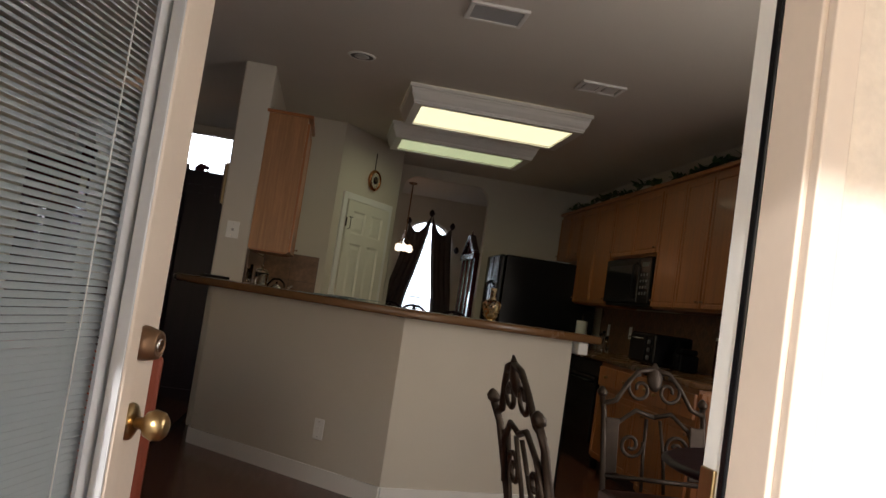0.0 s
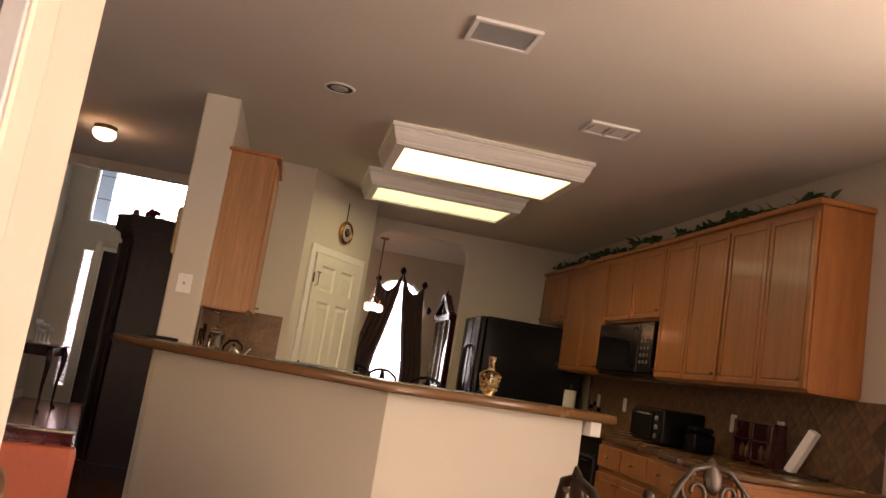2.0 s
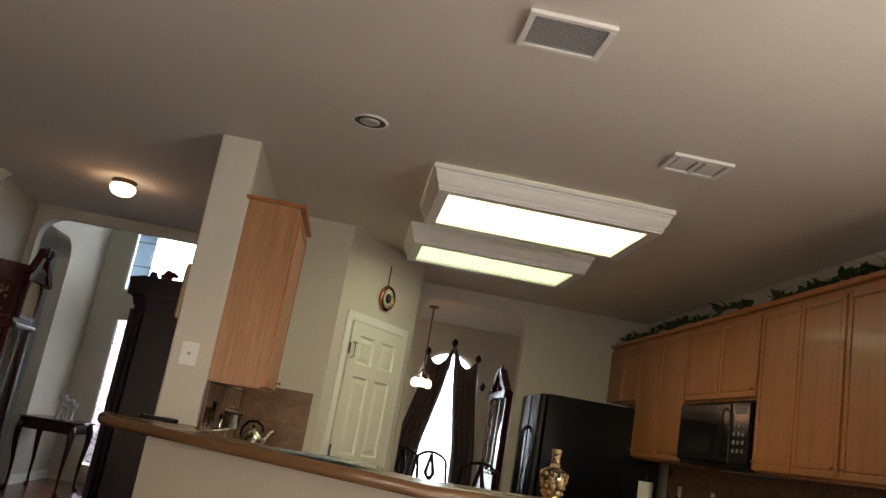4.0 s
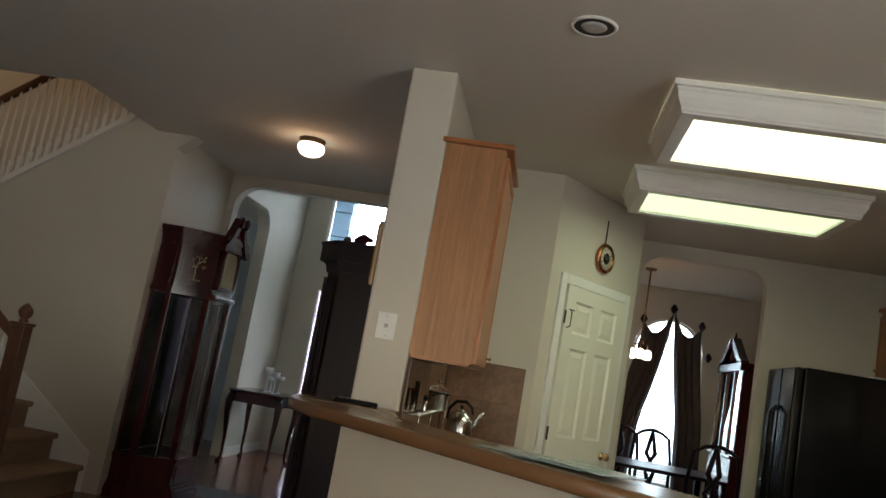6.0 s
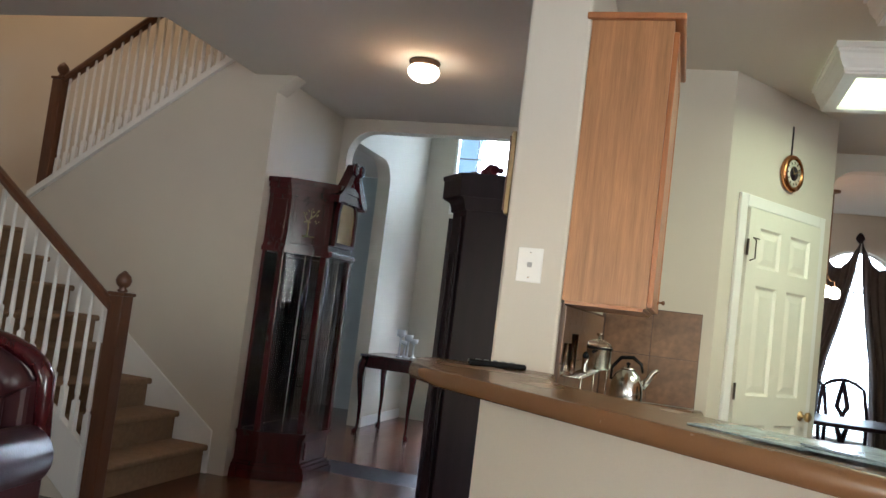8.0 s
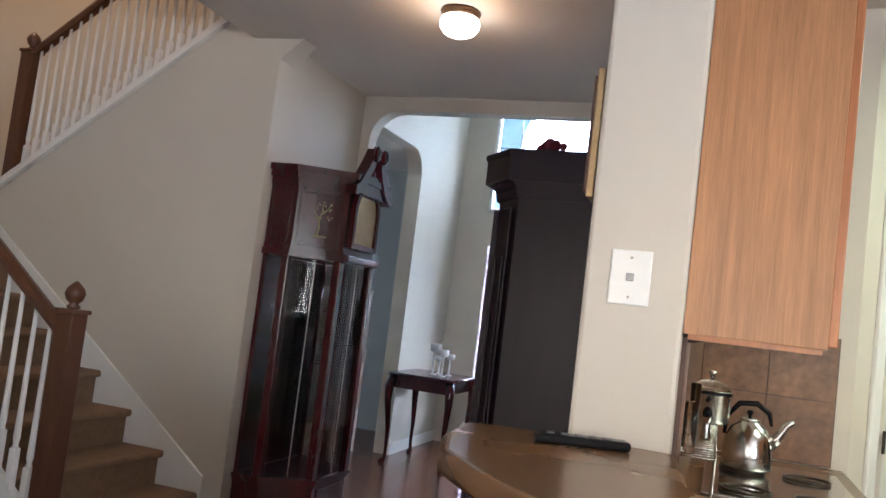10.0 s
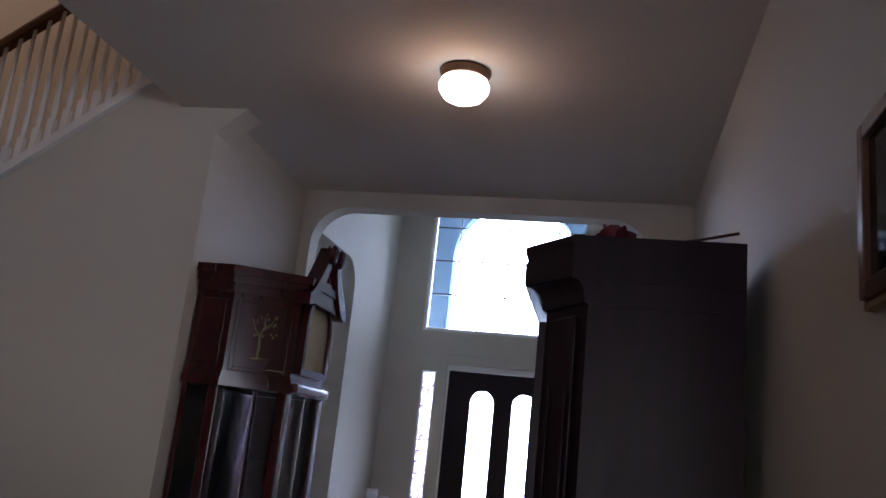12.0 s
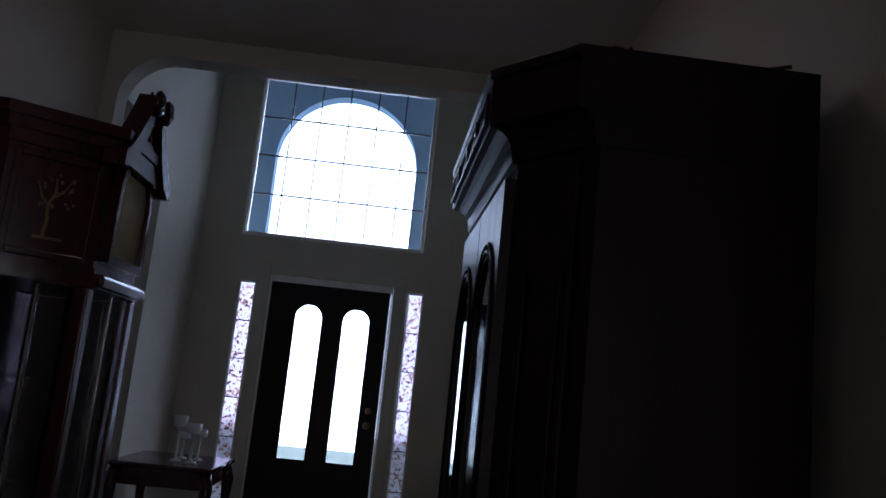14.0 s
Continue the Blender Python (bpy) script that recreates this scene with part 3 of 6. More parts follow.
def base_cabinet(x0, x1, y0, y1, doors, face, label):
    c = thing("base_cabinet", ((x0 + x1) / 2, (y0 + y1) / 2, 0), 0, label, "cabinet", "kitchen base cabinets")
    a, b = (x1 - x0) / 2, (y1 - y0) / 2
    part("body", boxmesh(-a, a, -b + 0.001, b - 0.001, 0.10, 0.87, bevel=0.002), M_OAK, c)
    part("toe_kick", boxmesh(-a + (0.06 if face < 0 else 0), a - (0.06 if face > 0 else 0), -b + 0.01, b - 0.01, 0, 0.10), M_DARK, c)
    w = (2 * b - 0.012 * (doors + 1)) / doors
    for i in range(doors):
        d = panel_door(c, w, 0.53, M_OAK, 1 if i % 2 == 0 else -1, False)
        y = -b + 0.012 + i * (w + 0.012)
        dr = part("drawer", boxmesh(0, w, -0.02, 0, 0, 0.15, bevel=0.004), M_OAK, c)
        part("knob", add_lathe(bmesh.new(), [(0.006, 0), (0.006, 0.012), (0.013, 0.02), (0.013, 0.026), (0.007, 0.03)], 14, Matrix.Translation((w / 2, -0.02, 0.075)) @ Matrix.Rotation(radians(90), 4, "X")), M_BRASS, dr)
        for o, z in ((d, 0.12), (dr, 0.69)):
            o.matrix_basis = pose(-a, y + w, z, 0, 0, -90) if face < 0 else pose(a, y, z, 0, 0, 90)
    return c


base_cabinet(2.50, 3.33, 3.955, 4.695, 2, -1, "honey oak base cabinet at the end of the kitchen run")
base_cabinet(2.60, 3.33, 4.695, 5.912, 3, -1, "honey oak base cabinet with drawers")
base_cabinet(2.60, 3.33, 6.898, 8.131, 3, -1, "honey oak base cabinet with drawers")
end = thing("end_panel", (2.5, 3.951, 0.1), 0, "oak end panels on the kitchen run", "panel")
for i in range(2):
    panel_door(end, 0.40, 0.74, M_OAK, 1, False).matrix_basis = pose(0.01 + i * 0.41, 0, 0.01)
wt = thing("worktop", (0, 0, 0), 0, "brown laminate worktop along the kitchen wall", "counter")
part("top", round_slab(bmesh.new(), [(2.46, 3.923), (3.329, 3.923), (3.329, 8.131), (2.57, 8.131), (2.57, 4.712), (2.46, 4.712)], 0.872, 0.912, 0.012), M_COUNTER, wt)
stove = thing("range_cooker", (2.58, 6.405, 0), -90, "black range cooker under the microwave", "cooker")
part("body", boxmesh(-0.49, 0.49, 0.02, 0.74, 0.0, 0.868, bevel=0.006), M_BLACK, stove)
part("oven_door", boxmesh(-0.475, 0.475, -0.02, 0.018, 0.2, 0.74, bevel=0.01), M_BLACK, stove)
part("oven_handle", add_tube(bmesh.new(), [(-0.42, -0.02, 0.7), (-0.40, -0.06, 0.7), (0.40, -0.06, 0.7), (0.42, -0.02, 0.7)], 0.011), M_BLACK, stove)
part("backguard", boxmesh(-0.485, 0.485, 0.66, 0.735, 0.913, 1.13, bevel=0.02), M_BLACK, stove)
for i in range(4):
    part("control_knob", add_lathe(bmesh.new(), [(0.022, 0), (0.02, 0.018), (0.016, 0.022)], 14, Matrix.Translation((-0.38 + 0.09 * i if i < 2 else 0.1 + 0.09 * i, 0.66, 1.04)) @ Matrix.Rotation(radians(90), 4, "X")), M_KEY, stove)

# dishwasher by the end of the bar, sink run under the bar and corner counter
dw = thing("dishwasher", (1.50, 4.56, 0), 17, "black dishwasher behind the end of the bar wall", "dishwasher")
part("body", boxmesh(-0.3, 0.3, -0.26, 0.28, 0.02, 0.86, bevel=0.006), M_BLACK, dw)
part("door", boxmesh(-0.295, 0.295, 0.282, 0.31, 0.1, 0.85, bevel=0.006), M_BLACK, dw)
base_cabinet(-0.344, 0.20, 5.66, 7.24, 3, 1, "honey oak base cabinet below the corner counter")
wt2 = thing("worktop", (0, 0, 0), 0, "brown laminate corner worktop beside the pantry", "counter")
part("top", round_slab(bmesh.new(), [(-0.343, 5.66), (0.22, 5.66), (0.22, 7.245), (-0.343, 7.245)], 0.872, 0.912, 0.012), M_COUNTER, wt2)


hob = thing("gas_hob", (-0.06, 6.611, 0.913), 0, "steel hob grate on the corner worktop", "hob")
part("tray", boxmesh(-0.22, 0.22, -0.42, 0.37, 0, 0.010, bevel=0.003), M_STEEL, hob)
for x in (-0.1, 0.1):
    for y in (-0.3, 0.1):
        part("grate", add_tube(bmesh.new(), [(x + 0.07 * math.cos(radians(a)), y + 0.07 * math.sin(radians(a)), 0.016) for a in range(0, 361, 30)], 0.005, 6), M_IRON, hob)
# wire rack against the wall, with what stands on it
RZ = 1.085
rack = thing("wire_rack", (-0.294, 6.24, 0.913), 0, "narrow steel wire rack on the worktop against the wall", "rack")
for x in (-0.042, 0.042):
    part("rail", add_tube(bmesh.new(), [(x, -0.56, RZ - 0.916), (x, 0.56, RZ - 0.916)], 0.0028, 6), M_STEEL, rack)
    for y in (-0.55, -0.10, 0.55):
        part("leg", add_tube(bmesh.new(), [(x, y, 0.0 if y < 0.5 else 0.011), (x, y, RZ - 0.917)], 0.003, 6), M_STEEL, rack)
wire = add_tube(bmesh.new(), [(-0.042, 0, RZ - 0.9155), (0.042, 0, RZ - 0.9155)], 0.0018, 5)
wire_mesh = mesh_of("cross_wire", wire, M_STEEL)
for i in range(29):
    w_ = new("cross_wire", wire_mesh)
    w_.parent = rack
    w_.matrix_basis = pose(0, -0.56 + 0.04 * i, 0)
for x, y, r, h in ((-0.316, 5.72, 0.020, 0.115), (-0.310, 5.88, 0.013, 0.15)):
    g = thing("drinking_glass", (x, y, RZ), 0, "tall clear drinking glass on the wire rack", "glass", "glasses on the rack")
    part("bowl", add_lathe(bmesh.new(), [(r * 0.85, 0), (r * 0.9, 0.01), (r, h), (r - 0.002, h), (r * 0.82, 0.014), (r * 0.3, 0.012)], 20), M_GLASS, g)
mill = thing("salt_shaker", (-0.280, 6.03, RZ), 0, "small steel salt shaker on the wire rack", "shaker")
part("body", add_lathe(bmesh.new(), [(0.013, 0), (0.014, 0.006), (0.010, 0.03), (0.012, 0.06)], 16), M_STEEL, mill)
part("cap", add_lathe(bmesh.new(), [(0.0125, 0.0605), (0.0125, 0.074), (0.006, 0.084), (0.001, 0.086)], 16), M_BLACK, mill, "dark domed cap")
pan = thing("saucepan", (-0.279, 6.52, RZ), 0, "steel saucepan with a clear lid on the wire rack", "saucepan")
part("body", add_lathe(bmesh.new(), [(0.001, 0), (0.056, 0), (0.062, 0.008), (0.063, 0.098), (0.066, 0.102), (0.061, 0.103)], 30), M_STEEL, pan)
part("rim_band", add_lathe(bmesh.new(), [(0.0645, 0.090), (0.0665, 0.091), (0.0665, 0.100), (0.0645, 0.101)], 30), M_BLACK, pan, "dark band below the rim")
lid = part("lid", add_lathe(bmesh.new(), [(0.061, 0.104), (0.052, 0.120), (0.030, 0.132), (0.008, 0.136)], 30), M_GLASS, pan, "domed clear glass lid")
part("knob", add_lathe(bmesh.new(), [(0.006, 0.136), (0.007, 0.148), (0.014, 0.155), (0.013, 0.162), (0.003, 0.166)], 16), M_STEEL, lid)
part("handle", add_tube(bmesh.new(), [(0.0, -0.063, 0.085), (0.0, -0.11, 0.088), (-0.006, -0.17, 0.080)], [0.006, 0.008, 0.007], 8), M_BLACK, pan, "black handle")

kt = thing("kettle", (-0.150, 6.711, 0.935), 0, "polished steel kettle with a black handle on the hob", "kettle")
part("body", add_lathe(bmesh.new(), [(0.001, 0), (0.074, 0), (0.081, 0.010), (0.080, 0.05), (0.073, 0.10), (0.058, 0.138), (0.036, 0.156), (0.034, 0.158)], 36), M_STEEL, kt)
kl = part("lid", add_lathe(bmesh.new(), [(0.035, 0.1585), (0.030, 0.166), (0.010, 0.171), (0.002, 0.172)], 28), M_STEEL, kt)
part("knob", add_lathe(bmesh.new(), [(0.005, 0.171), (0.006, 0.178), (0.011, 0.184), (0.008, 0.192), (0.001, 0.194)], 14), M_BLACK, kl, "black knob")
part("spout", add_tube(bmesh.new(), [(0.066, 0, 0.085), (0.092, 0, 0.115), (0.118, 0, 0.160), (0.138, 0, 0.172)], [0.022, 0.017, 0.012, 0.010], 14), M_STEEL, kt)
part("handle", add_tube(bmesh.new(), [(-0.076, 0, 0.105), (-0.072, 0, 0.165), (-0.035, 0, 0.212), (0.02, 0, 0.218), (0.06, 0, 0.190), (0.070, 0, 0.150)], [0.006, 0.008, 0.010, 0.010, 0.008, 0.005], 10), M_BLACK, kt, "black arched handle")


# pantry door, casing and wall clock, along the angled wall
PD = math.degrees(math.atan2(8.185 - 7.27, 0.89 - 0.235))
PW = pose(0.235, 7.27, 0, 0, 0, PD)


def pantry_at(s, out=0.0, z=0.0):
    return PW @ pose(s, -out, z)


def six_panel_door(w, h, material, label):
    d = thing("pantry_door", (0, 0, 0), 0, label, "door")
    st, mid = 0.11, 0.10
    c0, c1 = st, (w - mid) / 2
    d0, d1 = (w + mid) / 2, w - st
    rows = [(0.22, 0.84), (1.0, 1.60), (1.70, 1.92)]
    bm = bmesh.new()
    for a in ((0, st, 0, h), (w - st, w, 0, h), (c1, d0, 0, h)):
        add_box(bm, a[0], a[1], -0.03, 0, a[2], a[3])
    zs = [0] + [v for r in rows for v in r] + [h]
    for p, q in zip(zs[::2], zs[1::2]):
        for u, v in ((c0, c1), (d0, d1)):
            add_box(bm, u, v, -0.03, 0, p, q)
    part("leaf", bm, material, d)
    for p, q in rows:
        for u, v in ((c0, c1), (d0, d1)):
            bm = bmesh.new()
            ring = [[bm.verts.new((x, y, z)) for x, z in ((u + i, p + i), (v - i, p + i), (v - i, q - i), (u + i, q - i))] for i, y in ((0, -0.028), (0.012, -0.016), (0.024, -0.016), (0.055, -0.026))]
            for e, f in zip(ring, ring[1:]):
                for k in range(4):
                    bm.faces.new((e[k], e[(k + 1) % 4], f[(k + 1) % 4], f[k]))
            bm.faces.new(ring[-1])
            bmesh.ops.recalc_face_normals(bm, faces=bm.faces[:])
            part("panel", bm, material, d)
    return d


pd = six_panel_door(0.76, 2.02, M_DOOR, "white six-panel pantry door in the angled wall, shut")
pd.matrix_basis = pantry_at(0.19, 0.004, 0.008)
part("knob", add_lathe(bmesh.new(), [(0.03, 0), (0.03, 0.006), (0.011, 0.012), (0.011, 0.03), (0.027, 0.04), (0.029, 0.055), (0.014, 0.066)], 20, Matrix.Translation((0.70, -0.031, 0.90)) @ Matrix.Rotation(radians(90), 4, "X")), M_BRASS, pd, "polished brass knob")
for z in (0.22, 1.02, 1.80):
    part("hinge", boxmesh(-0.012, 0.004, -0.036, -0.028, z - 0.045, z + 0.045, bevel=0.002), M_IRON, pd)
part("hook", add_tube(bmesh.new(), [(0.03, -0.031, 1.73), (0.03, -0.06, 1.74), (0.03, -0.06, 1.84), (0.0, -0.06, 1.85), (0.06, -0.06, 1.85)], 0.004, 6), M_IRON, pd)
for a in ((0.115, 0.182, 0, 2.10), (0.958, 1.025, 0, 2.10), (0.182, 0.958, 2.035, 2.10)):
    o = structure("door_casing", boxmesh(a[0], a[1], -0.02, 0, a[2], a[3], bevel=0.005), M_TRIM, "white pantry door casing", "trim")
    o.matrix_basis = pantry_at(0)
wc = thing("wall_clock", (0, 0, 0), 0, "round copper-rimmed wall clock above the pantry door", "clock")
wc.matrix_basis = pantry_at(0.60, 0.0, 2.295) @ pose(0, 0, 0, 90)
part("case", add_lathe(bmesh.new(), [(0.07, 0.001), (0.104, 0.004), (0.110, 0.02), (0.102, 0.034), (0.082, 0.036), (0.078, 0.028)], 36), mat("copper", (0.55, 0.24, 0.10), 0.25, metal=1.0, vary=0.15), wc, "polished copper rim")
part("dial", add_lathe(bmesh.new(), [(0.078, 0.026), (0.078, 0.028), (0.002, 0.0285)], 36), mat("clock_dial", (0.62, 0.58, 0.48), 0.5, vary=0.1, scale=15), wc)
part("centre_ring", add_lathe(bmesh.new(), [(0.042, 0.0285), (0.042, 0.0305), (0.002, 0.031)], 30), M_DARK, wc)
for i in range(12):
    part("hour_mark", add_box(bmesh.new(), -0.003, 0.003, 0.055, 0.072, 0.0292, 0.0302), M_BLACK, wc).matrix_basis = pose(0, 0, 0, 0, 0, 30 * i)
for a, l in ((40, 0.045), (-70, 0.062)):
    part("hand", boxmesh(-0.003, 0.003, -0.01, l, 0.032, 0.033), M_GOLD, wc).matrix_basis = pose(0, 0, 0, 0, 0, a)
part("hanger", boxmesh(-0.005, 0.005, 0.10, 0.28, 0.001, 0.006), M_DARK, wc, "dark hanging strap")


# ceiling fittings
def slot_vent(x0, x1, y0, y1, label, halves):
    v = thing("ceiling_vent", ((x0 + x1) / 2, (y0 + y1) / 2, CEIL), 0, label, "vent")
    a, b = (x1 - x0) / 2, (y1 - y0) / 2
    part("backing", boxmesh(-a + 0.02, a - 0.02, -b + 0.02, b - 0.02, -0.004, -0.001), mat("vent_shadow_grey", (0.10, 0.095, 0.09), 0.8), v)
    bm = bmesh.new()
    for p in ((-a, a, -b, -b + 0.025), (-a, a, b - 0.025, b), (-a, -a + 0.025, -b + 0.025, b - 0.025), (a - 0.025, a, -b + 0.025, b - 0.025)) + (((-0.012, 0.012, -b + 0.025, b - 0.025),) if halves else ()):
        add_box(bm, *p, -0.018, -0.001, bevel=0.003)
    part("frame", bm, M_TRIM, v)
    if halves:
        for s in (-1, 1):
            part("flap", boxmesh(min(s * 0.026, s * (a - 0.038)), max(s * 0.026, s * (a - 0.038)), -b + 0.038, b - 0.038, -0.014, -0.006), M_TRIM, v)
    else:
        n = 16
        for i in range(n):
            y = -b + 0.03 + (2 * b - 0.06) * i / (n - 1)
            sl = boxmesh(-a + 0.025, a - 0.025, -0.0055, 0.0055, -0.001, 0.001)
            bmesh.ops.rotate(sl, cent=(0, 0, 0), matrix=Matrix.Rotation(radians(40), 3, "X"), verts=sl.verts)
            part("slat", sl, M_VENT, v).location = (0, y, -0.010)


slot_vent(0.785, 1.105, 3.55, 3.81, "white slatted air vent in the ceiling", False)
slot_vent(1.72, 2.02, 4.53, 4.75, "white two-flap air register in the ceiling", True)
can = thing("recessed_light", (0.268, 4.95, CEIL), 0, "unlit recessed ceiling light with a white trim ring", "ceiling light")
part("trim_ring", add_lathe(bmesh.new(), [(0.080, -0.002), (0.081, -0.010), (0.090, -0.009), (0.095, -0.001)], 36), M_TRIM, can)
part("baffle", add_lathe(bmesh.new(), [(0.081, -0.006), (0.079, -0.005), (0.05, -0.004)], 36), M_DARK, can)
part("lamp", add_lathe(bmesh.new(), [(0.02, -0.016), (0.040, -0.014), (0.052, -0.007), (0.051, -0.0045)], 30), mat("frosted_lamp", (0.42, 0.41, 0.39), 0.35, vary=0.05, bump=0), can)

hl = thing("hall_ceiling_lamp", (-1.555, 7.27, CEIL), 0, "lit opal dome lamp with a bronze collar on the hall ceiling", "ceiling lamp")
part("collar", add_lathe(bmesh.new(), [(0.092, -0.001), (0.096, -0.010), (0.088, -0.024), (0.083, -0.036)][::-1], 36), M_BRONZE, hl, "aged bronze collar")
part("shade", add_lathe(bmesh.new(), [(0.008, -0.126), (0.042, -0.122), (0.074, -0.106), (0.093, -0.080), (0.096, -0.058), (0.087, -0.038), (0.082, -0.035)], 36), M_BULBGLASS, hl, "glowing opal glass dome")


# things on the counters
def bottle(x, y, z, label):
    b = thing("glass_bottle", (x, y, z), 0, label, "bottle")
    amber = glass("amber_glass", (0.95, 0.72, 0.42), 0.05)
    bm = add_lathe(bmesh.new(), [(0.026, 0), (0.032, 0.004), (0.040, 0.035), (0.052, 0.075), (0.054, 0.092), (0.044, 0.112), (0.021, 0.122), (0.016, 0.128), (0.016, 0.165), (0.020, 0.170), (0.012, 0.172)], 24)
    part("body", bm, amber, b)
    n = 9
    for row in range(4):
        z2, r = 0.03 + row * 0.022, 0.040 + row * 0.004
        for i in range(n):
            a = 2 * math.pi * (i + 0.5 * (row % 2)) / n
            part("facet", add_lathe(bmesh.new(), [(0.009, -0.002), (0.006, 0.003), (0.001, 0.004)], 6, Matrix.Translation((r * math.cos(a), r * math.sin(a), z2)) @ Vector((math.cos(a), math.sin(a), 0)).to_track_quat("Z", "Y").to_matrix().to_4x4()), M_GOLD, b)
    part("collar", add_lathe(bmesh.new(), [(0.018, 0.122), (0.019, 0.128), (0.018, 0.134)], 20), M_GOLD, b)
    part("stopper", add_lathe(bmesh.new(), [(0.017, 0.173), (0.019, 0.182), (0.017, 0.19)], 20), M_GOLD, b)


bottle(1.24, 4.13, 1.091, "small faceted amber glass bottle on the bar counter")
rm = thing("remote_control", (-0.52, 5.50, 1.091), 20, "slim black remote control on the bar counter", "remote")
part("body", boxmesh(-0.10, 0.10, -0.024, 0.024, 0, 0.020, bevel=0.006), M_BLACK, rm)
for i in range(5):
    part("button", boxmesh(-0.075 + i * 0.03, -0.06 + i * 0.03, -0.008, 0.008, 0.020, 0.022), M_KEY, rm)
for i, (x, y, t) in enumerate(((0.26, 4.47, -42), (0.36, 4.36, -34), (0.45, 4.29, -48))):
    mg = thing("magazine", (x, y, 1.0905 + 0.005 * i), t, "open glossy magazine lying on the bar counter", "magazine", "magazines on the bar")
    part("booklet", boxmesh(-0.13, 0.13, -0.09, 0.09, 0, 0.004, bevel=0.001), mat("glossy_print", (0.30, 0.38, 0.40), 0.22, vary=0.6, scale=14, bump=0), mg)
tv = thing("toaster_oven", (2.95, 5.624, 0.913), -90, "black toaster oven on the worktop", "toaster oven")
part("body", boxmesh(-0.24, 0.24, -0.16, 0.16, 0.012, 0.25, bevel=0.02), M_BLACK, tv)
part("door", boxmesh(-0.22, 0.10, -0.168, -0.161, 0.03, 0.22, bevel=0.004), M_BLACK, tv)
part("handle", add_tube(bmesh.new(), [(-0.2, -0.168, 0.2), (-0.19, -0.19, 0.2), (0.07, -0.19, 0.2), (0.08, -0.168, 0.2)], 0.006), M_STEEL, tv)
for z in (0.06, 0.12, 0.18):
    part("dial", add_lathe(bmesh.new(), [(0.018, 0), (0.016, 0.014), (0.012, 0.016)], 14, Matrix.Translation((0.17, -0.161, z)) @ Matrix.Rotation(radians(90), 4, "X")), M_KEY, tv)
cm = thing("coffee_grinder", (2.98, 5.213, 0.913), -90, "small dark appliance on the worktop", "appliance")
part("body", boxmesh(-0.07, 0.07, -0.08, 0.08, 0, 0.13, bevel=0.02), M_BLACK, cm)
part("lid", boxmesh(-0.06, 0.06, -0.07, 0.07, 0.131, 0.17, bevel=0.015), M_BLACK, cm)
pr = thing("paper_towel_roll", (3.0, 7.802, 0.913), 0, "white paper towel roll on the worktop", "paper towel")
part("roll", add_lathe(bmesh.new(), [(0.058, 0.015), (0.06, 0.02), (0.06, 0.275), (0.058, 0.28)], 26), M_PLASTIC, pr)
part("stand", add_lathe(bmesh.new(), [(0.075, 0), (0.075, 0.012), (0.01, 0.014), (0.008, 0.33), (0.012, 0.34)], 24), M_IRON, pr)
for i, (y, h, r) in enumerate(((7.597, 0.16, 0.03), (7.515, 0.19, 0.025), (7.408, 0.14, 0.028))):
    j = thing("spice_jar", (3.15, y, 0.913), 0, "small kitchen jar on the worktop", "jar", "jars on the worktop")
    part("body", add_lathe(bmesh.new(), [(r, 0), (r * 1.02, 0.01), (r, h * 0.7), (r * 0.6, h * 0.8), (r * 0.6, h)], 16), M_GLASS, j)
    part("lid", add_lathe(bmesh.new(), [(r * 0.66, h), (r * 0.66, h + 0.02), (r * 0.5, h + 0.022)], 16), M_BLACK, j)
kb = thing("spice_rack", (3.18, 4.86, 0.913), -90, "red-brown wooden rack with bottles on the worktop", "rack")
for x in (-0.2, 0.0, 0.2):
    part("upright", boxmesh(x - 0.012, x + 0.012, -0.05, 0.05, 0, 0.26, bevel=0.004), M_CHERRY, kb)
for z in (0.02, 0.14, 0.25):
    part("shelf", boxmesh(-0.212, 0.212, -0.05, 0.05, z, z + 0.014, bevel=0.003), M_CHERRY, kb)
for i in range(6):
    part("bottle", add_lathe(bmesh.new(), [(0.018, 0), (0.019, 0.06), (0.010, 0.075), (0.010, 0.09)], 12, Matrix.Translation((-0.16 + 0.064 * i + (0.01 if i > 2 else -0.01), 0, 0.035))), M_COUNTER, kb)
cb = thing("recipe_book_stand", (3.10, 4.334, 0.913), -62, "white open book leaning on a stand on the worktop", "book")
part("stand", boxmesh(-0.13, 0.13, -0.02, 0.10, 0, 0.015, bevel=0.003), M_IRON, cb)
bk = part("book", boxmesh(-0.024, 0.024, -0.03, 0.03, 0, 0.27, bevel=0.003), M_PLASTIC, cb, "white book cover")
bk.matrix_basis = pose(-0.06, 0.03, 0.017, 0, 28)

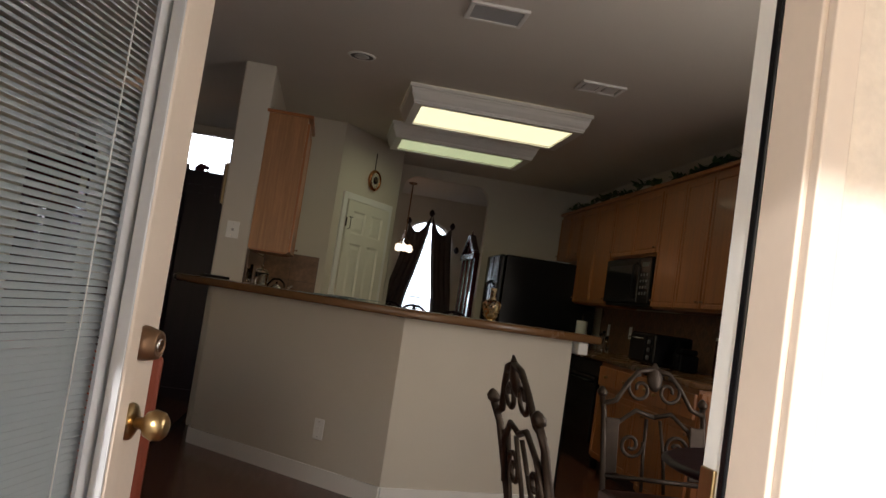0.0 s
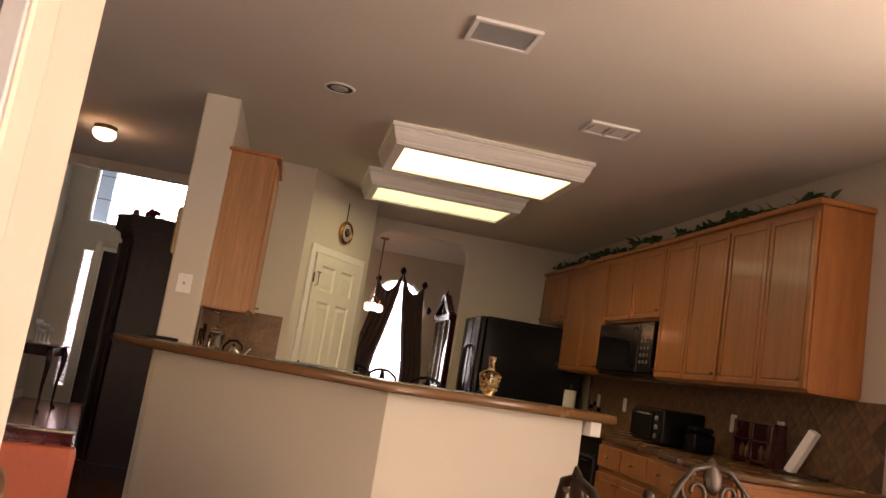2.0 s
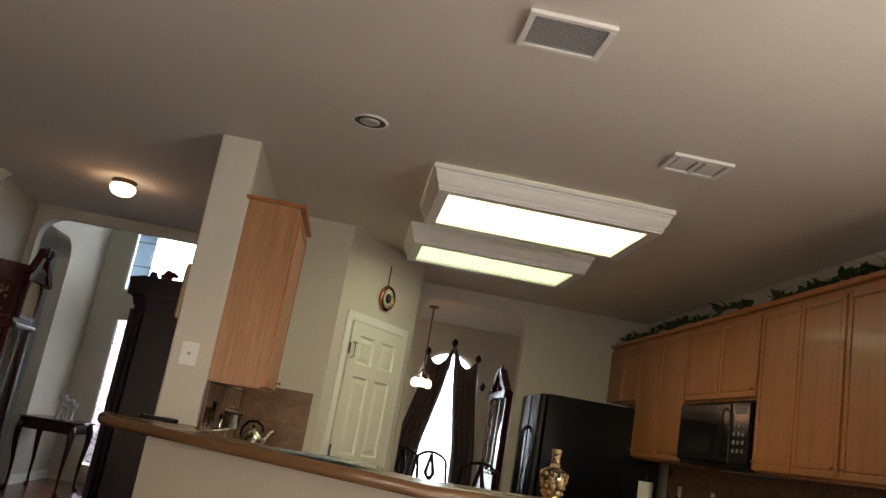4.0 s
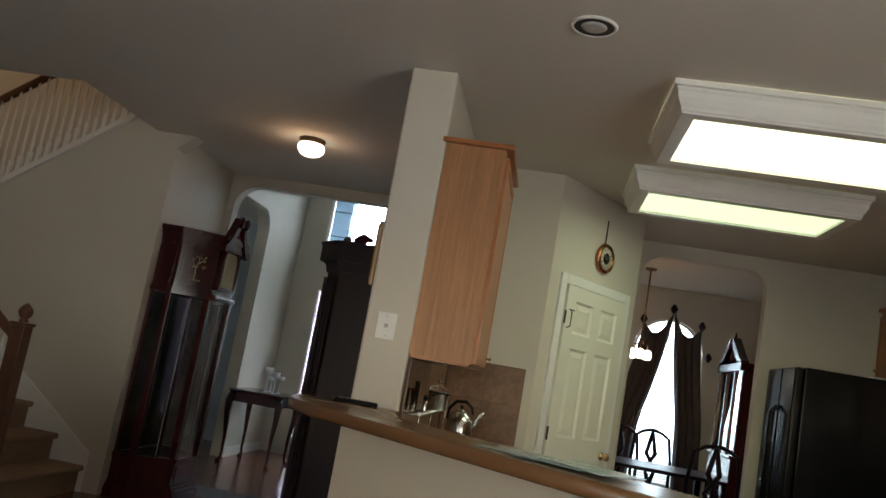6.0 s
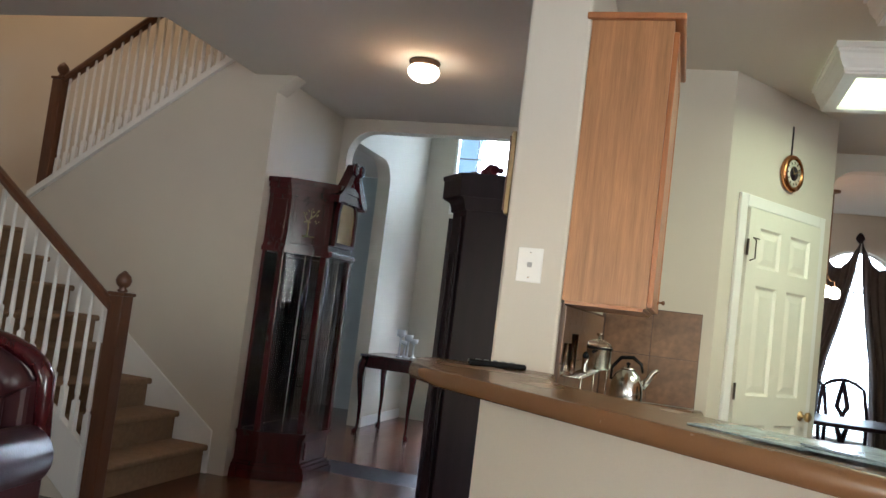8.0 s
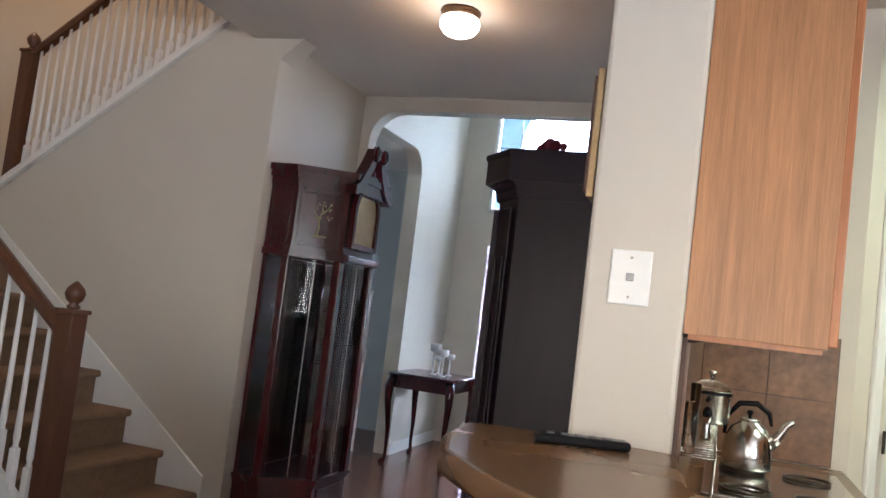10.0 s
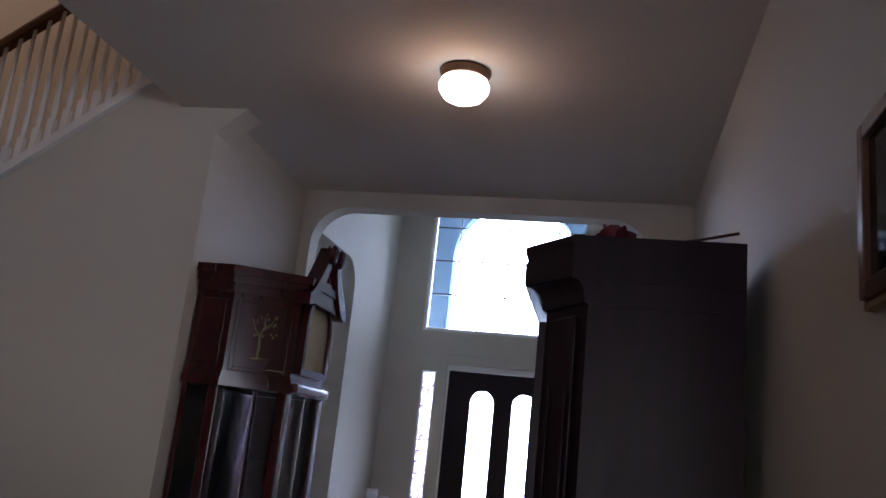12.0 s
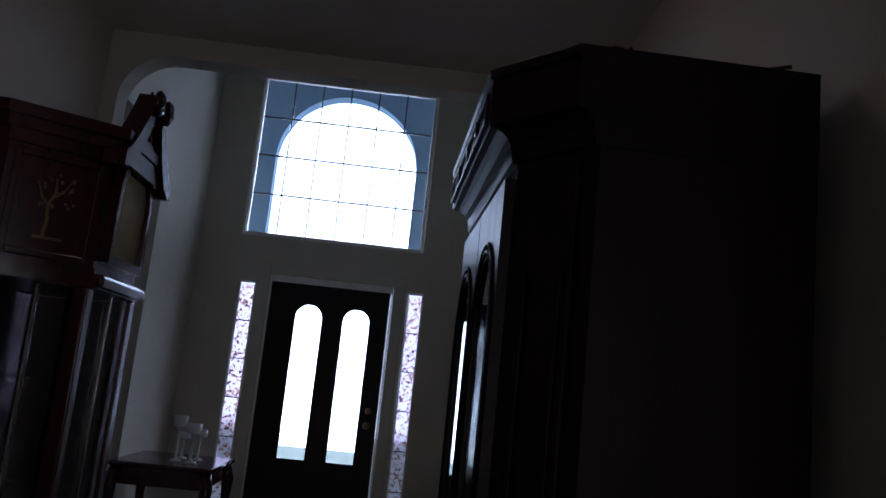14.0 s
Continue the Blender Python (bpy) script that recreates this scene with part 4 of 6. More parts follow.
# sockets and switches
def plate(x, y, z, turn, label, rocker=True, w=0.075, h=0.12, name="wall_socket", cat="socket"):
    p = thing(name, (x, y, z), turn, label, cat)
    part("plate", boxmesh(-w / 2, w / 2, -0.007, 0, -h / 2, h / 2, bevel=0.003), M_PLASTIC, p)
    part("insert", boxmesh(-0.012, 0.012, -0.012, -0.007, -0.016, 0.016, bevel=0.002) if rocker else boxmesh(-0.009, 0.009, -0.010, -0.007, -0.008, 0.010, bevel=0.002), M_PLASTIC if rocker else M_VENT, p)
    for s in (-1, 1):
        part("screw", add_lathe(bmesh.new(), [(0.003, 0), (0.003, 0.002), (0.001, 0.0025)], 8, Matrix.Translation((0, -0.0068, s * h * 0.36)) @ Matrix.Rotation(radians(90), 4, "X")), M_STEEL, p)
    return p


plate(-0.470, 5.629, 1.463, 0, "white phone jack plate on the end of the hall wall", False, 0.092, 0.125, "phone_jack", "wall plate")
for y in (7.835, 7.211, 5.386, 4.843):
    plate(3.316, y, 1.14, -90, "white socket plate on the tiled backsplash")
plate(3.33, 3.454, 1.26, -90, "white switch plate on the nook wall", True, 0.12, 0.12, "light_switch", "switch")
plate(3.33, 3.20, 1.33, -90, "white thermostat plate on the nook wall", True, 0.10, 0.13, "thermostat", "thermostat")
bw = plate(0, 0, 0, 0, "white socket plate low on the bar wall")
bw.matrix_basis = pose(0.36, 4.272, 0.32, 0, 0, -42)

# ---- garland on the cabinets ----
def leaf_mesh(l, w, bend):
    bm = bmesh.new()
    rows = []
    for i in range(5):
        t = i / 4
        ww = w * math.sin(math.pi * (0.08 + 0.88 * t)) * (1 - 0.25 * t)
        z = -bend * t * t
        rows.append([bm.verts.new((l * t, s * ww, z + abs(s) * 0.18 * ww)) for s in (-1, 0, 1)])
    for a, b in zip(rows, rows[1:]):
        for k in range(2):
            bm.faces.new((a[k], a[k + 1], b[k + 1], b[k])).smooth = True
    return bm


def garland(y0, y1, label, n):
    g = thing("ivy_garland", (3.08, (y0 + y1) / 2, 2.456), 0, label, "garland")
    rng = random.Random(int(y0 * 10))
    half = (y1 - y0) / 2
    pts = [(rng.uniform(-0.06, 0.06), -half + 2 * half * i / 14, 0.02 + rng.uniform(0, 0.05)) for i in range(15)]
    part("stem", add_tube(bmesh.new(), pts, 0.004, 6), M_NEWEL, g)
    bm = bmesh.new()
    for i in range(n):
        k = rng.uniform(0, 13.99)
        a, b, f = Vector(pts[int(k)]), Vector(pts[int(k) + 1]), k % 1
        p = a.lerp(b, f)
        s = rng.uniform(0.6, 1.25)
        lf = leaf_mesh(0.075 * s, 0.024 * s, 0.03 * s)
        m = Matrix.Translation(p) @ Euler((rng.uniform(-0.8, 0.8), rng.uniform(-1.3, 0.1), rng.uniform(0, 6.28))).to_matrix().to_4x4()
        lf.transform(m)
        me = bpy.data.meshes.new("leaf_tmp")
        lf.to_mesh(me)
        lf.free()
        bm.from_mesh(me)
        bpy.data.meshes.remove(me)
    for v in bm.verts:
        v.co.z = max(v.co.z, 0.004)
    part("leaves", bm, M_LEAF, g, "green ivy leaves")["kind"] = "stuff"


garland(4.227, 6.076, "green ivy garland lying on top of the oak cabinets", 230)
garland(6.405, 8.953, "thinner green ivy garland on top of the oak cabinets", 190)

# ---- stair ----
RISE, RUN, S0, NSTEP = 0.187, 0.252, -2.90, 8
stair = thing("staircase", (0, 0, 0), 0, "tan carpeted lower stair flight with white stringers", "stairs")
for i in range(NSTEP):
    x1 = S0 - RUN * i
    bm = boxmesh(x1 - RUN - 0.02, x1, 6.545, 7.647, 0.0 if i == 0 else RISE * i - 0.03, RISE * (i + 1) - 0.028)
    add_box(bm, x1 - RUN - 0.02, x1 + 0.032, 6.545, 7.647, RISE * (i + 1) - 0.04, RISE * (i + 1), bevel=0.014)
    part("step", bm, M_CARPET, stair, "tan carpeted step")
structure("landing", boxmesh(-6.5, S0 - RUN * NSTEP - 0.02, 6.50, 8.707, 1.38, 1.56), M_CARPET, "carpeted stair landing", "landing")


def side_poly(name, pts, y0, y1, material, parent=None, label=""):
    """A board cut to an outline in the x-z plane."""
    bm = bmesh.new()
    a = [bm.verts.new((x, y0, z)) for x, z in pts]
    b = [bm.verts.new((x, y1, z)) for x, z in pts]
    n = len(pts)
    bm.faces.new(a)
    bm.faces.new(b[::-1])
    for k in range(n):
        bm.faces.new((a[k], a[(k + 1) % n], b[(k + 1) % n], b[k]))
    bmesh.ops.recalc_face_normals(bm, faces=bm.faces[:])
    return part(name, bm, material, parent, label)


SL = RISE / RUN
xe = S0 - RUN * NSTEP
tagged(side_poly("wall_stair", [(-4.66, 0), (-2.735, 0), (-2.735, CEIL - 0.001), (-2.90, CEIL - 0.001), (-2.90, 2.966), (-4.66, 1.73)], 7.649, 7.778, M_WALL), "painted wall with a sloping top beside the stair", "wall", "", "structure")
tagged(side_poly("wall_stair_cap", [(-4.68, 1.725), (-2.90, 2.971), (-2.90, 3.021), (-4.68, 1.775)], 7.62, 7.80, M_TRIM), "white sloping cap on the stair wall", "trim", "", "structure")
tagged(side_poly("stair_soffit", [(-2.735, 2.62), (-2.735, CEIL - 0.002), (-2.60, CEIL - 0.002)], 7.649, 7.80, M_WALL), "small white sloping soffit at the wall corner", "trim", "", "structure")
side_poly("wall_stringer", [(S0 + 0.04, 0), (S0 + 0.04, 0.28), (xe, 0.28 - SL * (xe - S0)), (xe, -SL * (xe - S0) - 0.06), (S0 - 0.22, 0)], 7.632, 7.648, M_TRIM, stair, "white wall stringer")
side_poly("outer_stringer", [(S0 - 0.05, 0), (S0 - 0.05, 0.30), (xe, 0.30 - SL * (xe - S0 + 0.05)), (xe, -SL * (xe - S0 + 0.05)), (S0 - 0.10, 0.0)], 6.50, 6.544, M_TRIM, stair, "white outer stringer")
side_poly("side_panel", [(S0 - 0.11, 0), (xe, -SL * (xe - S0 + 0.11)), (xe, 0)], 6.508, 6.535, M_WALL, stair, "painted panel under the stair")
side_poly("upper_flight", [(-4.7, 1.56), (-2.8, 2.98), (-2.8, 2.85), (-4.7, 1.40)], 7.802, 8.698, M_CARPET, stair, "upper carpeted flight")


def newel(x, y, z0, h, label):
    n = thing("newel_post", (x, y, z0), 0, label, "newel post", "stair newels")
    part("post", boxmesh(-0.045, 0.045, -0.045, 0.045, 0, h, bevel=0.005), M_NEWEL, n)
    part("cap", boxmesh(-0.055, 0.055, -0.055, 0.055, h, h + 0.02, bevel=0.006), M_NEWEL, n)
    part("finial", add_lathe(bmesh.new(), [(0.022, h + 0.02), (0.030, h + 0.03), (0.018, h + 0.042), (0.036, h + 0.06), (0.044, h + 0.085), (0.036, h + 0.11), (0.014, h + 0.132), (0.004, h + 0.14)], 20), M_NEWEL, n)


newel(-2.885, 6.55, 0, 1.13, "dark walnut newel post at the foot of the stair")
newel(-4.60, 7.70, 1.79, 0.86, "dark walnut newel post at the landing")


def balustrade(name, x0, x1, y, foot, rail_h, label, step):
    r = thing(name, (0, 0, 0), 0, label, "balustrade")
    d = 1 if x1 > x0 else -1
    n = int(abs(x1 - x0) / step)
    for i in range(n):
        x = x0 + d * step * (i + 0.6)
        z0, z1 = foot(x), foot(x) + rail_h - 0.02
        bm = bmesh.new()
        add_box(bm, x - 0.016, x + 0.016, y - 0.016, y + 0.016, z0 - 0.02, z0 + 0.16, bevel=0.002)
        add_lathe(bm, [(0.015, z0 + 0.16), (0.010, z0 + 0.175), (0.015, z0 + 0.20), (0.013, z0 + 0.3), (0.009, z1)], 10, Matrix.Translation((x, y, 0)))
        part("baluster", bm, M_TRIM, r)
    bm = bmesh.new()
    a, b = Vector((x0, y, foot(x0) + rail_h)), Vector((x1, y, foot(x1) + rail_h))
    prof = [(-0.028, -0.028), (0.028, -0.028), (0.034, 0.0), (0.026, 0.024), (0.0, 0.032), (-0.026, 0.024), (-0.034, 0.0)]
    ra = [bm.verts.new(a + Vector((0, p, q))) for p, q in prof]
    rb = [bm.verts.new(b + Vector((0, p, q))) for p, q in prof]
    for k in range(len(prof)):
        bm.faces.new((ra[k], ra[(k + 1) % 7], rb[(k + 1) % 7], rb[k]))
    bm.faces.new(ra)
    bm.faces.new(rb)
    bmesh.ops.recalc_face_normals(bm, faces=bm.faces[:])
    part("handrail", bm, M_NEWEL, r, "dark walnut handrail")


balustrade("stair_balustrade", S0 - 0.01, xe, 6.52, lambda x: 0.30 - SL * (x - S0 + 0.05), 0.80, "white turned balusters under a dark handrail, lower flight", 0.088)
balustrade("landing_balustrade", -4.56, -2.92, 7.70, lambda x: 1.775 + (x + 4.68) * 0.70, 0.80, "white turned balusters under a dark handrail, upper flight", 0.070)
dt = thing("door_chime", (-5.4, 8.705, 3.75), 0, "small white chime box high on the stairwell wall", "chime")
part("box", boxmesh(-0.09, 0.09, -0.045, 0, -0.13, 0.13, bevel=0.01), M_PLASTIC, dt)
part("grille", boxmesh(-0.06, 0.06, -0.049, -0.045, -0.1, -0.02, bevel=0.001), M_KEY, dt)


# ---- longcase clock with curio glass ----
def clock_case():
    c = thing("longcase_clock", (-2.725, 8.10, 0), 90, "dark cherry longcase clock with glass sides and swan-neck top", "clock")
    c.matrix_basis = c.matrix_basis @ Matrix.Diagonal((0.86, 1, 1.02, 1))
    # local x along the wall, front towards -y
    def plan(o):
        return [(-0.43 - o, 0.0), (-0.43 - o, -0.17), (-0.24 - o * 0.5, -0.41 - o), (0.24 + o * 0.5, -0.41 - o), (0.43 + o, -0.17), (0.43 + o, 0.0)]
    for z0, z1, o in ((0, 0.06, 0.050), (0.06, 0.09, 0.036), (0.09, 0.11, 0.018), (0.11, 0.27, 0.0), (0.27, 0.29, 0.012), (0.29, 0.31, 0.024)):
        part("plinth" if z0 == 0.11 else "plinth_moulding", add_prism(bmesh.new(), plan(o), z0, z1 - 0.0005), M_CHERRY, c)
    part("plinth_panel", boxmesh(-0.18, 0.18, -0.418, -0.41, 0.13, 0.25, bevel=0.004), M_CHERRY, c)
    P = plan(0)
    for x, y in P[1:5]:
        part("corner_post", boxmesh(x - 0.030, x + 0.030, y - 0.008, y + 0.04, 0.31, 1.50, bevel=0.006), M_CHERRY, c)
    for x in (-0.42, 0.42):
        part("back_post", boxmesh(x - 0.012, x + 0.012, -0.024, -0.001, 0.31, 1.50), M_CHERRY, c)
    mir = part("mirror_back", boxmesh(-0.40, 0.40, -0.014, -0.006, 0.315, 1.495), M_DIMMIRROR, c, "mirrored back panel")
    for z in (0.62, 0.93, 1.22):
        part("glass_shelf", add_prism(bmesh.new(), [(x * 0.94, y * 0.94 - 0.014) for x, y in P], z, z + 0.006), M_GLASS, c, "clear glass shelf")
    for (x0, y0), (x1, y1) in zip(P, P[1:]):
        d = Vector((x1 - x0, y1 - y0)).normalized() * 0.024
        q = Vector((d.y, -d.x)).normalized() * 0.003
        g = part("glass_panel", add_prism(bmesh.new(), [(x0 + d.x, y0 + d.y), (x1 - d.x, y1 - d.y), (x1 - d.x - q.x, y1 - d.y - q.y), (x0 + d.x - q.x, y0 + d.y - q.y)], 0.315, 1.495), M_SMOKE, c, "bevelled glass panel")
        g.visible_shadow = False
        # thin steel strip imitates a vertical reflection streak in the glass
        if abs(x1 - x0) + abs(y1 - y0) > 0.3:
            px, py = (x0 + x1) / 2, (y0 + y1) / 2
            part("reflection_streak", boxmesh(px - 0.0025, px + 0.0025, py - 0.004, py + 0.002, 0.32, 1.49), M_STEEL, c)
    for z0, z1, o in ((1.50, 1.535, 0.022), (1.535, 1.56, 0.008), (1.56, 1.89, 0.0), (1.89, 1.93, 0.012), (1.93, 1.965, 0.032), (1.965, 2.00, 0.052)):
        part("hood" if z0 == 1.56 else "hood_moulding", add_prism(bmesh.new(), plan(o), z0, z1 - 0.0005), M_CHERRY, c)
    # panels of the hood's angled sides, with an inlaid gilt tree
    for s in (-1, 1):
        a, b = Vector((s * 0.43, -0.17, 0)), Vector((s * 0.24, -0.41, 0))
        ang = -math.degrees(math.atan2(0.24, 0.19)) if s < 0 else math.degrees(math.atan2(0.24, 0.19))
        mid = (a + b) / 2
        m = pose(mid.x, mid.y, 1.72, 0, 0, ang)
        fr = bmesh.new()
        for p in ((-0.135, -0.115, -0.155, 0.155), (0.115, 0.135, -0.155, 0.155), (-0.115, 0.115, -0.155, -0.135), (-0.115, 0.115, 0.135, 0.155)):
            add_box(fr, p[0], p[1], -0.012, -0.0005, p[2], p[3], bevel=0.003)
        part("panel_moulding", fr, M_CHERRY, c).matrix_basis = m
        bm = bmesh.new()
        add_tube(bm, [(-0.02, -0.003, -0.11), (-0.012, -0.003, -0.05), (-0.02, -0.003, 0.0), (0.005, -0.003, 0.05), (0.0, -0.003, 0.10)], [0.010, 0.009, 0.007, 0.005, 0.003], 6)
        add_tube(bm, [(-0.018, -0.003, 0.0), (-0.05, -0.003, 0.03), (-0.07, -0.003, 0.075)], [0.006, 0.004, 0.002], 6)
        add_tube(bm, [(0.0, -0.003, 0.03), (0.04, -0.003, 0.06), (0.07, -0.003, 0.11)], [0.005, 0.004, 0.002], 6)
        add_tube(bm, [(-0.06, -0.003, -0.112), (0.06, -0.003, -0.112)], 0.006, 6)
        rng = random.Random(4)
        for _ in range(22):
            px, pz = rng.uniform(-0.08, 0.085), rng.uniform(-0.01, 0.125)
            add_lathe(bm, [(0.002, 0), (rng.uniform(0.005, 0.010), 0.001), (0.002, 0.003)], 6, Matrix.Translation((px, -0.001, pz)) @ Matrix.Rotation(radians(90), 4, "X"))
        part("inlay", bm, M_GOLD, c, "worn gilt tree inlay").matrix_basis = m @ Matrix.Diagonal((0.72, 0.6, 0.85, 1))
    for s in (-1, 1):
        part("side_panel", boxmesh(s * 0.432 - 0.006, s * 0.432 + 0.006, -0.145, -0.03, 1.59, 1.86, bevel=0.004), M_CHERRY, c)
    # arched dial door
    bm = bmesh.new()
    n = 14
    outer = [(-0.20, 1.585), (0.20, 1.585)] + [(0.20 * math.cos(math.pi * k / n), 1.80 + 0.17 * math.sin(math.pi * k / n)) for k in range(n + 1)]
    inner = [(-0.165, 1.615), (0.165, 1.615)] + [(0.165 * math.cos(math.pi * k / n), 1.80 + 0.135 * math.sin(math.pi * k / n)) for k in range(n + 1)]
    vo = [[bm.verts.new((x, y, z)) for x, z in outer] for y in (-0.412, -0.442)]
    vi = [[bm.verts.new((x, y, z)) for x, z in inner] for y in (-0.412, -0.442)]
    m = len(outer)
    for k in range(m):
        q = (k + 1) % m
        bm.faces.new((vo[1][k], vo[1][q], vi[1][q], vi[1][k]))
        bm.faces.new((vo[0][k], vo[0][q], vo[1][q], vo[1][k]))
        bm.faces.new((vi[0][k], vi[0][q], vi[1][q], vi[1][k]))
    bmesh.ops.recalc_face_normals(bm, faces=bm.faces[:])
    part("dial_door", bm, M_CHERRY, c, "arched dial door frame")
    bm = bmesh.new()
    bm.faces.new([bm.verts.new((x, -0.418, z)) for x, z in inner])
    part("dial", bm, mat("aged_dial", (0.55, 0.47, 0.28), 0.35, metal=0.3, vary=0.2, scale=10), c, "pale brass clock dial")
    bm = bmesh.new()
    bm.faces.new([bm.verts.new((x, -0.430, z)) for x, z in inner])
    part("dial_glass", bm, M_GLASS, c).visible_shadow = False
    part("waist_moulding", boxmesh(-0.25, 0.25, -0.452, -0.411, 1.505, 1.545, bevel=0.012), M_CHERRY, c)
    # swan-neck pediment
    for s in (-1, 1):
        bm = bmesh.new()
        top = [(s * (0.30 - 0.26 * t), 1.93 + 0.25 * (t ** 1.7) + 0.02 * math.sin(math.pi * t)) for t in [k / 10 for k in range(11)]]
        low = [(s * (0.30 - 0.24 * t), 1.88 + 0.19 * (t ** 2.0)) for t in [k / 10 for k in range(11)]]
        ring = [[bm.verts.new((x, y, z)) for x, z in top + low[::-1]] for y in (-0.40, -0.47)]
        k2 = len(ring[0])
        bm.faces.new(ring[0])
        bm.faces.new(ring[1][::-1])
        for k in range(k2):
            bm.faces.new((ring[0][k], ring[0][(k + 1) % k2], ring[1][(k + 1) % k2], ring[1][k]))
        bmesh.ops.recalc_face_normals(bm, faces=bm.faces[:])
        sn = part("swan_neck", bm, M_CHERRY, c)
        part("rosette", add_lathe(bmesh.new(), [(0.042, 0), (0.046, 0.01), (0.034, 0.022), (0.018, 0.018), (0.008, 0.026)], 18, Matrix.Translation((s * 0.062, -0.47, 2.145)) @ Matrix.Rotation(radians(90), 4, "X")), M_CHERRY, sn)
    bm = bmesh.new()
    arc = [(-0.26, 1.90)] + [(-0.24 + 0.48 * k / 12, 1.93 + 0.09 * math.sin(math.pi * k / 12)) for k in range(13)] + [(0.26, 1.90)]
    ring = [[bm.verts.new((x, y, z)) for x, z in arc] for y in (-0.40, -0.455)]
    bm.faces.new(ring[0])
    bm.faces.new(ring[1][::-1])
    for k in range(len(arc)):
        q = (k + 1) % len(arc)
        bm.faces.new((ring[0][k], ring[0][q], ring[1][q], ring[1][k]))
    bmesh.ops.recalc_face_normals(bm, faces=bm.faces[:])
    part("pediment_board", bm, M_CHERRY, c)
    part("finial", add_lathe(bmesh.new(), [(0.02, 2.0), (0.03, 2.03), (0.015, 2.06), (0.028, 2.10), (0.012, 2.15), (0.004, 2.20)], 16, Matrix.Translation((0, -0.43, 0))), M_CHERRY, c)


clock_case()


# ---- armoire ----
def armoire():
    c = thing("armoire", (-0.628, 6.75, 0), -89.2, "tall espresso armoire with arched mirror doors against the hall wall", "armoire")
    c.matrix_basis = c.matrix_basis @ Matrix.Diagonal((0.92, 1, 0.98, 1))
    # local: x from 0 (far end is negative), front towards -y
    w = 1.24
    def plan(o, q=0.0):
        return [(q, 0.0), (q, -0.41 - o * 0.7), (-0.20 + o * 0.2, -0.53 - o), (-w + 0.20 - o * 0.2, -0.53 - o), (-w - q, -0.41 - o * 0.7), (-w - q, 0.0)]
    part("carcass", add_prism(bmesh.new(), plan(0), 0.10, 1.84), M_DARK, c)
    part("plinth", add_prism(bmesh.new(), plan(0.02, 0.008), 0, 0.0995), M_DARK, c)
    for x, t in ((-0.10, 28.8), (-w + 0.10, -28.8)):
        part("pilaster", boxmesh(-0.075, 0.075, -0.012, -0.001, 0.12, 1.80, bevel=0.005), M_DARK, c).matrix_basis = pose(x, -0.470, 0, 0, 0, t)
        for q in (-0.05, 0.05):
            part("pilaster_strip", boxmesh(q - 0.006, q + 0.006, -0.020, -0.012, 0.5, 1.6, bevel=0.003), M_DARK, c).matrix_basis = pose(x, -0.470, 0, 0, 0, t)
    for s in (0, 1):
        x1 = -0.205 - s * 0.42
        x0 = x1 - 0.41
        cx, r, z0, zs = (x0 + x1) / 2, 0.145, 0.62, 1.50
        bm = bmesh.new()
        n = 16
        inner = [(cx - r, z0), (cx + r, z0)] + [(cx + r * math.cos(math.pi * k / n), zs + 0.16 * math.sin(math.pi * k / n)) for k in range(n + 1)]
        outer = [(x0, 0.17), (x1, 0.17)] + [(x1 - (x1 - x0) * k / n, 1.80) for k in range(n + 1)]
        vo = [[bm.verts.new((x, y, z)) for x, z in outer] for y in (-0.531, -0.553)]
        vi = [[bm.verts.new((x, y, z)) for x, z in inner] for y in (-0.531, -0.553)]
        m = len(inner)
        for k in range(m):
            q = (k + 1) % m
            bm.faces.new((vo[1][k], vo[1][q], vi[1][q], vi[1][k]))
            bm.faces.new((vo[0][k], vo[0][q], vo[1][q], vo[1][k]))
            bm.faces.new((vi[0][k], vi[0][q], vi[1][q], vi[1][k]))
        bmesh.ops.recalc_face_normals(bm, faces=bm.faces[:])
        d = part("door", bm, M_DARK, c)
        for rr in (0.16, 0.178):
            add = [(cx - rr, -0.556, z0 - 0.015)] + [(cx - rr * math.cos(math.pi * k / n), -0.556, zs + (0.16 + rr - r) * math.sin(math.pi * k / n)) for k in range(n + 1)] + [(cx + rr, -0.556, z0 - 0.015)]
            part("arch_bead", add_tube(bmesh.new(), add, 0.004, 6), M_DARK, d)
        bm = bmesh.new()
        bm.faces.new([bm.verts.new((x, -0.548, z)) for x, z in inner])
        part("mirror_pane", bm, M_MIRROR, d, "arched mirror pane")
        part("lower_panel", boxmesh(x0 + 0.06, x1 - 0.06, -0.560, -0.553, 0.22, 0.54, bevel=0.005), M_DARK, d)
        part("knob", add_lathe(bmesh.new(), [(0.006, 0), (0.007, 0.012), (0.014, 0.02), (0.006, 0.03)], 12, Matrix.Translation((x0 + 0.03 if s == 0 else x1 - 0.03, -0.548, 1.0)) @ Matrix.Rotation(radians(90), 4, "X")), M_BRASS, d)
    def loft(steps):
        bm = bmesh.new()
        rings = [[bm.verts.new((x, y, z)) for x, y in plan(o, 0.003)] for z, o in steps]
        for a, b in zip(rings, rings[1:]):
            for k in range(6):
                bm.faces.new((a[k], a[(k + 1) % 6], b[(k + 1) % 6], b[k]))
        bm.faces.new(rings[0][::-1])
        bm.faces.new(rings[-1])
        bmesh.ops.recalc_face_normals(bm, faces=bm.faces[:])
        return bm
